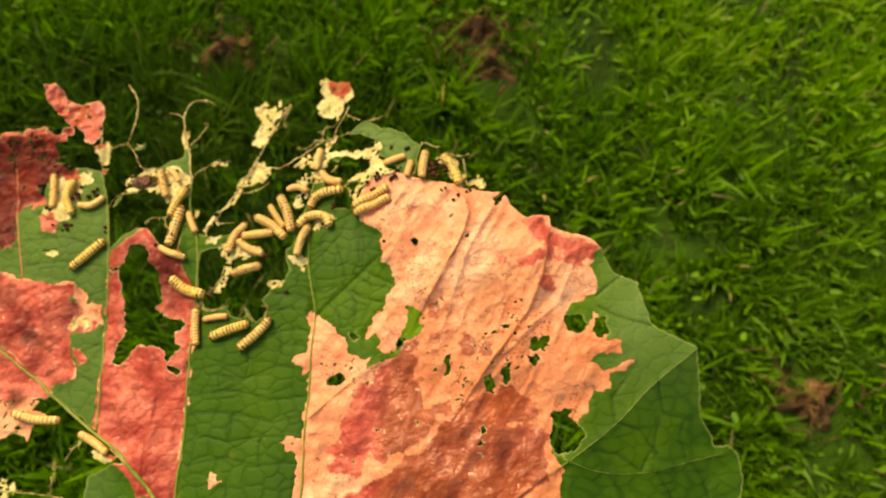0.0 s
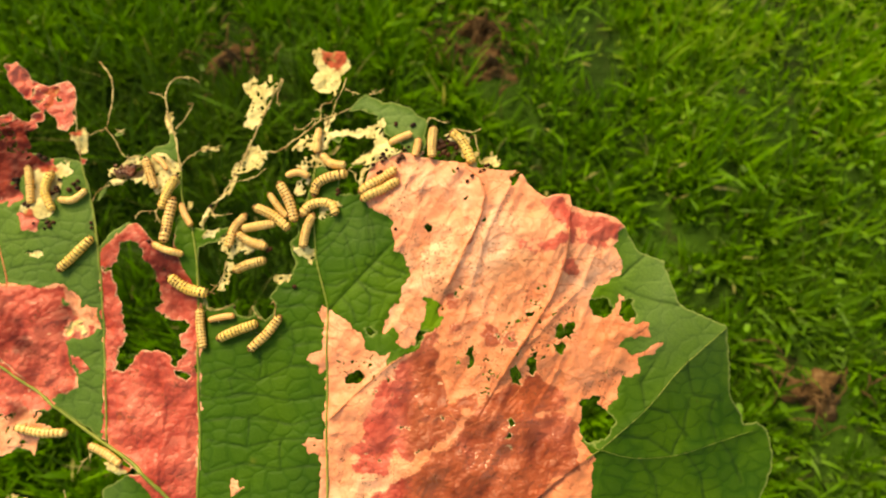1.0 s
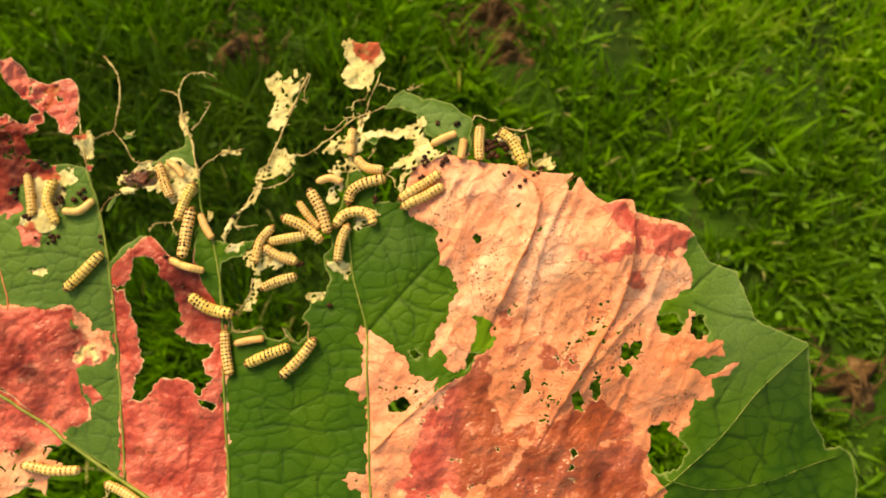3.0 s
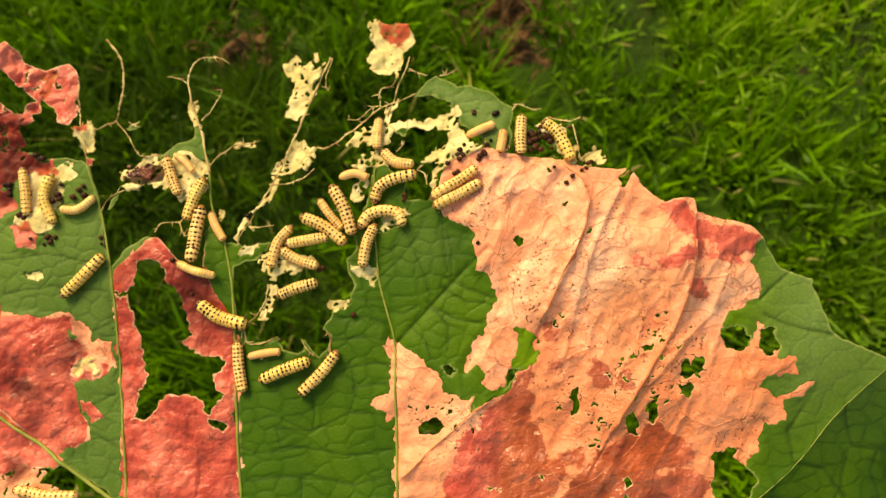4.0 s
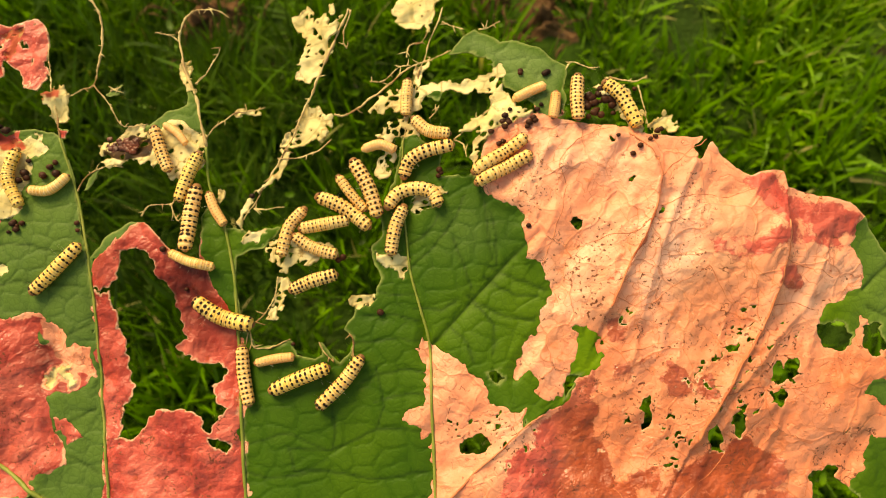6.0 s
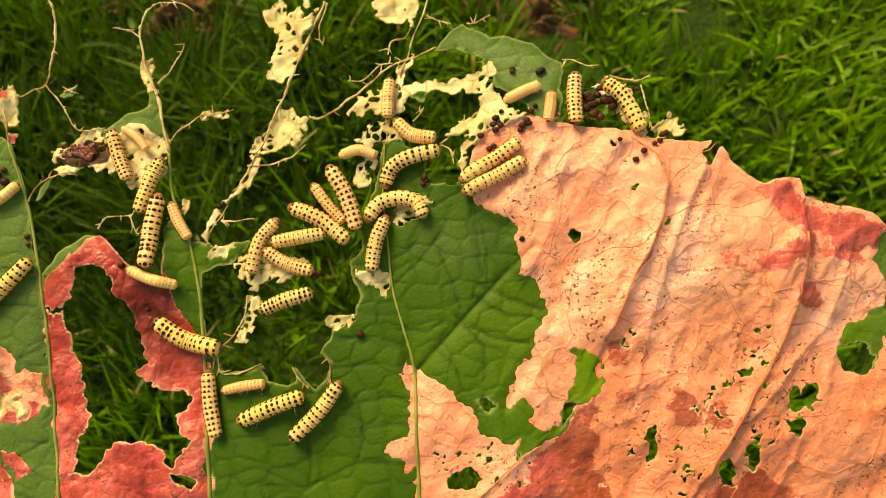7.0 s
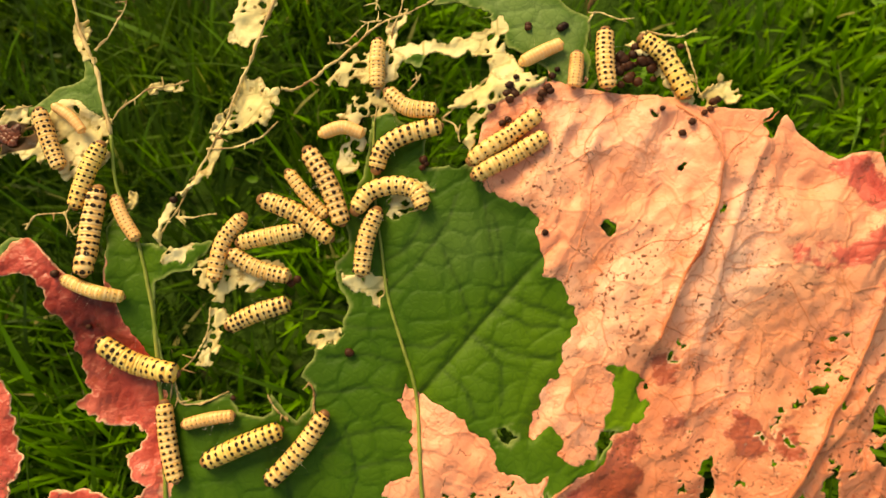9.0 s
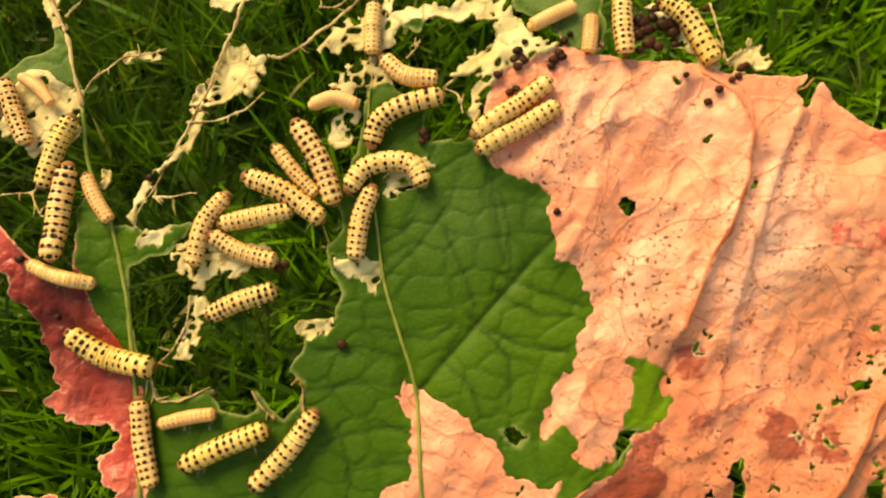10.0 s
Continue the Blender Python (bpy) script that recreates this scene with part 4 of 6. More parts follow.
def height(u, v):
    """How far the blade stands off its plane, in millimetres."""
    dry = np.clip(dryness(u, v) / 5 + 0.5, 0, 1)
    h = 5.0 * np.exp(-(((u - 35) / 60) ** 2 + ((v - 15) / 45) ** 2)) - 4 * np.clip((u - 60) / 90, 0, 1.3) ** 2 - 3 * np.clip((-60 - u) / 60, 0, 1.5)
    h = h + 1.2 * fractal(u, v, 38, 3) + dry * (2.0 * fractal(u, v, 24, 9, 3) + 1.1 * (0.6 - np.abs(fractal(u, v, 13, 21, 3))) + 0.14 * fractal(u, v, 2.6, 33, 2))
    puff, _ = cell_edges(u + fractal(u, v, 5, 15), v + fractal(u, v, 5, 16), 4.2, 14.0)
    h = h + dry * (np.where(u < -70, 0.22, 0.12) * np.clip(puff / 0.45, 0, 1) ** 0.6 + 0.5 * (0.5 - np.abs(fractal(u, v, 6.5, 27, 2))))
    h = h + np.clip((v - 48) / 6, 0, 1) * np.clip((-162 - u) / 6, 0, 1) * (3.2 * np.abs(fractal(u, v, 8, 57, 3)) + 1.2 * fractal(u, v, 3.5, 58, 2))
    h = h + np.where(u < -95, dry, 0) * (1.0 * fractal(u, v, 11, 55, 3) + 0.4 * np.abs(fractal(u, v, 5, 65, 2)))
    across, lengthwise = 0.88 * u - 0.47 * v, 0.47 * u + 0.88 * v
    h = h + dry * np.clip((u + 20) / 25, 0, 1) * (1.3 * (0.4 - np.abs(fractal(across, lengthwise / 3.2, 9, 83, 2))) + 0.22 * (0.4 - np.abs(fractal(across, lengthwise / 2.2, 3.6, 87, 2))))
    for line, tall, wide in ((RIDGE_A, 3.4, 6.0), (RIDGE_B, 3.8, 7.0), (RIDGE_C, 1.2, 3.0), (FOLD_A, 1.7, 5.0), (FOLD_B, 0.8, 4.0), (FOLD_C, 1.8, 5.0)):
        s = along(u, v, line)
        h = h + tall * np.where(s > 0, np.exp(-s / wide), np.exp(s / (wide * 0.35)))
    for line, deep, wide in ((VEIN_A, 1.2, 4.0), (VEIN_B, 1.2, 4.0), (VEIN_C, 1.4, 4.5), (GROOVE, 1.3, 1.2), (RIB_UP, 0.6, 0.9), (RIB_UP_LEFT, 0.6, 0.9), (RIB_SIDE, 0.6, 0.9), (RIB_SIDE_LOW, 0.6, 0.9), (LOBE_RIB, -1.2, 3.0), (LOBE_RIB_LOW, -1.0, 2.5)):
        h = h - deep * np.exp(-np.abs(along(u, v, line)) / wide)
    ribs = np.min([np.abs(along(u, v, line)) for line in SIDE_RIBS], axis=0)
    h = h - 0.3 * (1 - dry) * np.exp(-ribs / 0.8)
    h = h - 0.55 * np.exp(-np.min([np.abs(along(u, v, line)) for line in LOBE_RIBS], axis=0) / 1.0)
    s = along(u, v, LOBE_RIB)
    h = h + 0.20 * np.clip(s, -45, 0) * np.clip((u - 40) / 50, 0, 1)
    edge, tag = cell_edges(u + 1.5 * fractal(u, v, 9, 5), v + 1.5 * fractal(u, v, 9, 6), 8.0, 4.0, 1.35)
    h = h + (1 - dry) * np.where((u > 85) | (v > 62), 0.12, 0.20) * np.clip(edge / 0.42, 0, 1) ** 0.7
    return h


def at_height(points, lift=0.0):
    p = np.asarray(points, float)
    return np.c_[p, height(p[:, 0], p[:, 1]) + lift] / 1000


def cut(v, f, field, extra):
    """Splits triangles along field = 0: the pieces where it is positive, then where it is negative, each with its vertices' values."""
    out = []
    for sign in (1, -1):
        s = field * sign
        pos = s > 0
        n = pos[f].sum(1)
        tris, keys, mids = [f[n == 3]], [], []
        for count in (1, 2):
            g = f[n == count]
            lone = pos[g] if count == 1 else ~pos[g]
            k = lone.argmax(1)
            a, b, c = (g[np.arange(len(g)), (k + i) % 3] for i in range(3))
            keys.append((count, a, b, c))
        edges = np.concatenate([np.stack([np.minimum(a, x), np.maximum(a, x)], 1) for _, a, b, c in keys for x in (b, c)])
        uniq, inv = np.unique(edges, axis=0, return_inverse=True)
        inv = inv.ravel()
        w = (s[uniq[:, 0]] / (s[uniq[:, 0]] - s[uniq[:, 1]]))[:, None]
        every = np.c_[v, extra]
        every = np.vstack([every, every[uniq[:, 0]] * (1 - w) + every[uniq[:, 1]] * w])
        at = 0
        for count, a, b, c in keys:
            ab, ac = inv[at:at + len(a)] + len(v), inv[at + len(a):at + 2 * len(a)] + len(v)
            at += 2 * len(a)
            if count == 1:
                tris.append(np.stack([a, ab, ac], 1))
            else:
                tris += [np.stack([ab, b, c], 1), np.stack([ab, c, ac], 1)]
        t = np.concatenate(tris)
        used, t2 = np.unique(t, return_inverse=True)
        out.append((every[used, :v.shape[1]], t2.reshape(-1, 3), every[used, v.shape[1]:]))
    return out


def build_blade(leaf):
    step = 0.6
    gu, gv = np.meshgrid(np.arange(-246, 172, step), np.arange(-148, 104, step))
    u, v = gu.ravel(), gv.ravel()
    rows, cols = gu.shape
    q = np.arange(rows * cols).reshape(rows, cols)
    a, b, c, d = q[:-1, :-1].ravel(), q[:-1, 1:].ravel(), q[1:, 1:].ravel(), q[1:, :-1].ravel()
    tri = np.concatenate([np.stack([a, b, c], 1), np.stack([a, c, d], 1)])
    ju, jv = u + 1.3 * fractal(u, v, 6, 31), v + 1.3 * fractal(u, v, 6, 41)
    ju, jv = ju + 0.7 * fractal(u, v, 1.8, 51, 2), jv + 0.7 * fractal(u, v, 1.8, 61, 2)
    dry = dryness(ju, jv)
    solid = np.max([inside(u + 0.4 * (ju - u), v + 0.4 * (jv - v), p) for p in SOLIDS], axis=0)
    fu, fv = ju + 0.6 * fractal(u, v, 1.5, 101, 2), jv + 0.6 * fractal(u, v, 1.5, 111, 2)
    skin = np.max([inside(fu, fv, p) for p in SKINS], axis=0)
    net_fine, tag_fine = cell_edges(u + 0.8 * fractal(u, v, 3, 18), v + 0.8 * fractal(u, v, 3, 19), 2.3, 11.0)
    lacy = np.max([inside(fu, fv, p) for p in (SKIN_NET, SKIN_LACE, SKIN_PAD, SKIN_CUP, SKIN_LACE_TOP)], axis=0) > 0
    lace = np.minimum(skin, np.where(tag_fine + 0.3 * fractal(u, v, 7, 17) > np.where(lacy, 0.55, np.where(v > 66, 0.12, 0.30)), 9.0, (0.26 - net_fine) * 2.5))
    solid = np.maximum(solid, lace)
    solid = np.where((skin > 0) & (solid > 0), np.where(inside(u, v, BLADE_LEFT) > 1, solid, np.minimum(solid, np.maximum(lace, -1))), solid)
    bites = np.max([inside(u + 0.75 * (fu - u), v + 0.75 * (fv - v), p) for p in BITES], axis=0)
    solid = np.minimum(solid, -bites)
    pit_edge, pit_tag = cell_edges(fu + 0.4 * fractal(u, v, 1.0, 131, 1), fv + 0.4 * fractal(u, v, 1.0, 141, 1), 2.2, 77.0)
    pits = np.maximum(inside(u, v, PITTED), inside(u, v, PITTED_LEFT)) + 3 * fractal(u, v, 14, 8)
    hole = np.where((pits > 0) & (pit_tag > 0.62), pit_edge - 0.42, -1.0) * 2
    hole = np.maximum(hole, np.where((dry > 2) & (pit_tag > 0.992), pit_edge - 0.32, -1.0) * 2)
    tatter = np.max([inside(fu, fv, p) for p in (SCRAP_RED, RAGGED, BLADE_LOW)], axis=0)
    hole = np.maximum(hole, np.where((tatter > 0) & (pit_tag + 0.45 * fractal(u, v, 8, 19) > 0.70), pit_edge - 0.22, -1.0) * 2)
    solid = np.minimum(solid, -hole)
    red = np.minimum(np.max([inside(u, v, p) for p in REDS], axis=0), -4 * np.maximum(inside(u, v, DRY_TAN), inside(u, v, SKIN_SPOT) + 1))
    red = np.where((u > 55) & (v > -20), np.minimum(red, np.clip((u - 70) / 5, 0, 1) * 2.0 - 0.2), red)
    net, _ = cell_edges(u + 1.5 * fractal(u, v, 9, 5), v + 1.5 * fractal(u, v, 9, 6), 8.0, 4.0, 1.35)
    net_dry, _ = cell_edges(u + fractal(u, v, 5, 15), v + fractal(u, v, 5, 16), 4.2, 14.0)
    net = np.maximum(net, 0.05 * np.clip((u - 85) / 15, 0, 1))
    net = np.where(dry > 0, np.minimum(net * 2, net_dry + 0.05), net) / 0.5
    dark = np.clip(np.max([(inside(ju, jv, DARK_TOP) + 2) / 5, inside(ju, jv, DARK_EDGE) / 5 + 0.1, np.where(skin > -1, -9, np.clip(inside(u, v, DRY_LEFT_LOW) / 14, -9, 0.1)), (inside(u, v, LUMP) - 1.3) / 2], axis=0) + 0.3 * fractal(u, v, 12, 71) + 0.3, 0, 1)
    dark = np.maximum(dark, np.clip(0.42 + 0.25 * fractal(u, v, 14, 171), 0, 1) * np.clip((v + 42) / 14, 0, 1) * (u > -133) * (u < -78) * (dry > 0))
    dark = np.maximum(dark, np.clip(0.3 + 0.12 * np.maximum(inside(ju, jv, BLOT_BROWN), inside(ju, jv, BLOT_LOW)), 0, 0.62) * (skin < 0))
    # grey-green flaps; on the lobe and left blade, sky sheen put into colour
    pale = np.clip(inside(u, v, FLAP) / 3, 0, 1) + np.clip((u - 95) / 25, 0, 1) * np.clip((v + 72) / 30, 0, 1) + 0.5 * np.clip((-100 - u) / 20, 0, 1) + 0.4 * np.clip(inside(u, v, FLAP_EYE), 0, 1)
    # sky reflection on the green block, put into its colour
    pale = pale + 0.3 * np.exp(-((u - -13.0) / 11) ** 2 - ((v - 4.4) / 8) ** 2)
    w = height(u, v) + 0.35 * np.where(skin > 0, fractal(u, v, 3, 81), 0)
    w = w + np.where(skin > 0, 1.3 * fractal(u, v, 9, 121), 0)
    wu, wv = u + 0.5 * fractal(u, v, 5, 151, 2), v + 0.5 * fractal(u, v, 5, 161, 2)
    rib = np.min([np.abs(along(wu, wv, line)) for line in SIDE_RIBS + [GROOVE, RIB_UP, RIB_UP_LEFT, RIB_SIDE, RIB_SIDE_LOW]], axis=0)
    rib = np.minimum(rib, 0.75 * np.min([np.abs(along(wu, wv, line)) for line in LOBE_RIBS], axis=0))
    at = np.c_[u, v, w] / 1000
    extra = np.c_[np.clip(net, 0, 1), np.clip(red / 15 + 0.5, 0, 1), dark, np.clip(pale, 0, 1), dry, skin, np.clip(1 - solid / 0.7, 0, 1), np.clip((u - 70) / 30, 0, 1) * np.clip((-along(u, v, LOBE_RIB)) / 34 + 0.85, 0, 1), np.clip((5 - v) / 50, 0, 1) * np.clip((u - 3) / 22, 0, 1), np.exp(-(rib / 0.38) ** 2), np.clip(inside(u, v, LIT_TONGUE) / 2 + 0.5, 0, 1), np.clip(pits / 4, 0, 1)]
    at, tri, extra = cut(at, tri, solid, extra)[0]
    dried, rest = cut(at, tri, np.minimum(extra[:, 4], -extra[:, 5]), extra)
    eaten, living = cut(rest[0], rest[1], rest[2][:, 5], rest[2])
    for name, (p, t, e), mat, label in (("living_blade", living, GREEN, "quilted green living leaf tissue"), ("dried_blade", dried, DRIED, "crumpled tan and rust-red dried tissue"),
                                        ("eaten_skin", eaten, SKIN, "cream lace of eaten leaf skin")):
        for part_p, part_t, part_e in pieces(p, t, e):
            ob = child(mesh_object(name, part_p, part_t, mat, True, [(k, part_e[:, i]) for i, k in ((0, "net"), (1, "red"), (2, "dark"), (3, "pale"), (6, "rim"), (7, "deep"), (8, "lower_right"), (9, "rib"), (10, "lit_tongue"), (11, "pit"))]), leaf, label)
            thick = ob.modifiers.new("thick", "SOLIDIFY")
            thick.thickness, thick.offset = 0.0004, -1


def pieces(p, t, e):
    """The connected pieces of a sheet, without crumbs."""
    mark = np.arange(len(p))
    while True:
        low = mark[t].min(1)
        then = mark.copy()
        for k in range(3):
            np.minimum.at(then, t[:, k], low)
        then = then[then]
        if (then == mark).all():
            break
        mark = then
    for m in np.unique(mark):
        mine = t[mark[t[:, 0]] == m]
        if len(mine) > 45:
            used, f = np.unique(mine, return_inverse=True)
            yield p[used], f.reshape(-1, 3), e[used]


def vein(leaf, name, line, r0, r1, mat, lift=0.0, wob=0.0, label="", rough=0.12):
    n = max(10, 9 * len(line))
    p = spline(line, n)
    if wob:
        p = p + wob * np.c_[fractal(p[:, 0], p[:, 1], 5, 91), fractal(p[:, 0], p[:, 1], 5, 92)]
    r = np.linspace(r0, r1, n) * (1 + rough * (0.5 * np.sin(np.arange(n) * 2.1) + np.random.default_rng(n + int(abs(line[0][0]))).normal(0, 0.8, n))).clip(0.45, 1.9) / 1000
    pts, faces = tube(at_height(p, lift), r)
    if rough > 0.35:
        rng = np.random.default_rng(len(line) * 7 + int(abs(line[-1][1])))
        for k in rng.integers(1, n - 1, max(3, n // 9)):
            ang, far = rng.uniform(0, 2 * np.pi), rng.uniform(0.8, 2.6)
            spur = p[k] + np.outer(np.linspace(0, 1, 5) ** 0.9, far * np.array([np.cos(ang), np.sin(ang)])) + np.outer(np.linspace(0, 1, 5) ** 2, rng.normal(0, 0.5, 2))
            more, rims = tube(at_height(spur, lift + 0.1), np.linspace(0.26, 0.06, 5) / 1000, 5)
            faces += [[i + len(pts) for i in f] for f in rims]
            pts = np.vstack([pts, more])
    return child(mesh_object(name, pts, faces, mat), leaf, label)


leaf = new("leaf")
leaf.empty_display_size = 0.02
tagged(leaf, "large green leaf, half dried tan and red, eaten to lace", "leaf")
build_blade(leaf)
for line, r0, r1 in ((VEIN_A[2:], 0.36, 0.5), (VEIN_B[3:], 0.42, 0.6), (VEIN_C[3:], 0.3, 0.55), (MIDRIB, 0.55, 1.0)):
    vein(leaf, "vein", line, r0, r1, VEIN_GREEN, 0.2)
for line, r0, r1 in ((LOBE_RIB, 0.22, 0.12), (LOBE_RIB_LOW, 0.17, 0.10)):
    vein(leaf, "side_vein", line, r0, r1, VEIN_GREEN, -0.1)
vein(leaf, "side_vein", [(-190.7, 40.9), (-187.0, 23.1), (-180.6, 4.3), (-172.7, -19.2)], 0.3, 0.35, VEIN_TAN, 0.0)
for line, r0, r1 in ((RIDGE_A, 0.42, 0.3), (RIDGE_B, 0.5, 0.3), (RIDGE_C, 0.35, 0.25)):
    vein(leaf, "dried_vein", line, r0, r1, VEIN_TAN, -0.2, 0.4)
DRY_TWIGS = [
    [(17.8, 17.8), (15.6, 22.9), (19.1, 29.2), (25, 33.4), (32.3, 34.5)],
    [(10.5, -6.6), (15, 6.3), (18.2, 17.8)],
    [(28.8, -15), (38.3, -19.3), (47.9, -13.9), (57.8, -8.1)],
    [(32, -32.3), (39.2, -30.9), (45.4, -29.2)],
    [(44.3, 10), (54.3, 13.3), (65.2, 12.6), (72.3, 14.4)],
    [(44.8, 18.6), (51.8, 25), (57.4, 27.8), (60.4, 29.7)],
    [(57.8, -8.1), (63, -17.4), (67.7, -26.8)],
    [(61.1, -44.2), (71.7, -43), (82.1, -43.1), (92.6, -40.9)],
    [(79.1, -6.7), (85, -8.4), (93.8, -11.8)],
    [(42.5, 6.8), (36.3, 2.5), (26.7, 1.1), (18.6, -2.3)],
    [(74.9, -20.7), (82.7, -18.6), (88.5, -21)],
    [(28.3, -70.4), (36.9, -78.7), (56.4, -65.8), (60.8, -57.3)],
    [(-2.3, -92), (15.2, -79), (34.8, -72.4)],
]
for line in DRY_TWIGS:
    vein(leaf, "dried_vein", line, 0.15, 0.09, VEIN_TAN, -0.02, 0.6, rough=0.3)
TWIGS = [
    [(-165.3, -114.8), (-152.1, -115.5), (-138.6, -115.8), (-130.6, -116.5)],
    [(-139.0, -108.0), (-137.7, -112.1), (-136.4, -116.4)],
    [(-143.2, 38.9), (-146.5, 58), (-148.9, 70.8)],
    [(-94.2, 33.9), (-97.7, 49.2), (-101.2, 57.5), (-104, 69.3), (-102.6, 75.9), (-98.4, 79.4), (-93, 79.5), (-87.5, 76.6)],
    [(-104, 69.3), (-107.2, 71.3), (-111.7, 72.3)],
    [(-98.2, 54.6), (-94.4, 58), (-91.4, 62.8), (-90.1, 66.8)],
    [(-93.8, 37.4), (-90, 40.4), (-84.4, 43.8), (-75, 45.5)],
    [(-137.4, 88.5), (-131.1, 80), (-129.5, 69.8), (-130.5, 61.5), (-131.7, 55.7), (-136.4, 53.8), (-140.9, 52)],
    [(-131.7, 55.7), (-126.1, 48.4), (-121.7, 41.9), (-113.1, 42)],
    [(-126.4, 53.8), (-124.3, 54.5), (-123.1, 54.9)],
    [(-137, 21.3), (-133.5, 25.2), (-130.8, 27.1), (-125.5, 28.9), (-120.6, 28.5)],
    [(-114.4, 12.3), (-111.5, 15.6), (-105.2, 16.1), (-101.5, 19.3)],
    [(-105.2, 16.1), (-103.7, 12.3), (-102.2, 10.5), (-100.9, 11.8)],
    [(-48.4, 77.1), (-53.3, 65.1), (-57.4, 55.4), (-60.4, 48.4), (-63.5, 40.6), (-67.2, 33.2), (-72.5, 23.5), (-76.8, 16.7), (-82.1, 8.4)],
    [(-70.5, 28.6), (-63.6, 28.9), (-57.7, 30.7), (-53.4, 34.1)],
    [(-78, 13.5), (-73.7, 13.1), (-68.2, 13.6)],
    [(-52.4, 42.1), (-48.3, 42.3), (-42.5, 46.2), (-36.7, 50.9), (-28.4, 57.3), (-20.9, 59.8), (-16.4, 61.7)],
    [(-18.6, 77), (-24.3, 61), (-28.7, 45.3), (-31.3, 33.2)],
    [(-41.5, 52.6), (-37.7, 52.7), (-32.9, 56.8), (-28.7, 57.7)],
    [(-30.4, 60.3), (-29, 64.5), (-25.1, 65.4), (-22.8, 69.9)],
    [(-19, 71.9), (-15.6, 69.9), (-11.8, 68.7)],
    [(-7.4, 68.4), (-4, 69), (-0.2, 70.9)],
    [(19.3, 55.4), (21.7, 56.3), (27.8, 53.2)],
    [(32.3, 51), (37.8, 49.3), (40, 48.9), (43.1, 50.5)],
    [(40.3, 47.8), (41.9, 40.5), (42.8, 34.4)],
    [(-15.6, 32.6), (-9.4, 38.2), (-3, 42.4)],
    [(-15.2, 32.6), (-12.6, 30.4), (-11.7, 26.6)],
    [(-23.2, 39.5), (-21.1, 41.5), (-20.1, 42.8)],
    [(-78, -22.5), (-74, -19.3), (-71.1, -14.5), (-69.9, -7.9)],
    [(-80.5, -28.3), (-79.3, -24.1), (-77.5, -29), (-71.5, -28.8), (-66.2, -26.9)],
    [(-57.1, -28), (-55.9, -30.3), (-52.6, -34.2)],
    [(-47.1, -32.7), (-47.1, -27.6), (-48.1, -25.3)],
    [(-47.7, 76.7), (-50.1, 67.4), (-49.1, 64)],
    [(-127.5, -87.2), (-127.4, -92.3), (-130.6, -94.6), (-132.1, -97.7), (-133.3, -100.8)],
]
for line in TWIGS:
    vein(leaf, "bare_vein", line, 0.44 if len(line) > 6 else 0.23, 0.15, VEIN_CREAM, 0.2, 0.35, rough=0.40)
stalk_pts = np.r_[at_height([MIDRIB[-1]]), [(0.030, -0.190, -0.012), (0.065, -0.235, -0.05), (0.085, -0.27, -0.13), (0.09, -0.29, -0.24), (0.09, -0.30, -0.36)]]
stalk_run = spline(stalk_pts, 30)
child(mesh_object("stalk", *tube(stalk_run, np.linspace(0.0018, 0.004, 30), 10), VEIN_GREEN), leaf, "thick green leaf stalk")


# ---- caterpillars ----
def make_stud():
    bm = bmesh.new()
    bmesh.ops.create_uvsphere(bm, u_segments=8, v_segments=5, radius=1)
    me = bpy.data.meshes.new("tubercle")
    bm.to_mesh(me)
    bm.free()
    me.shade_smooth()
    me.materials.append(BLACK)
    return me


STUD = make_stud()


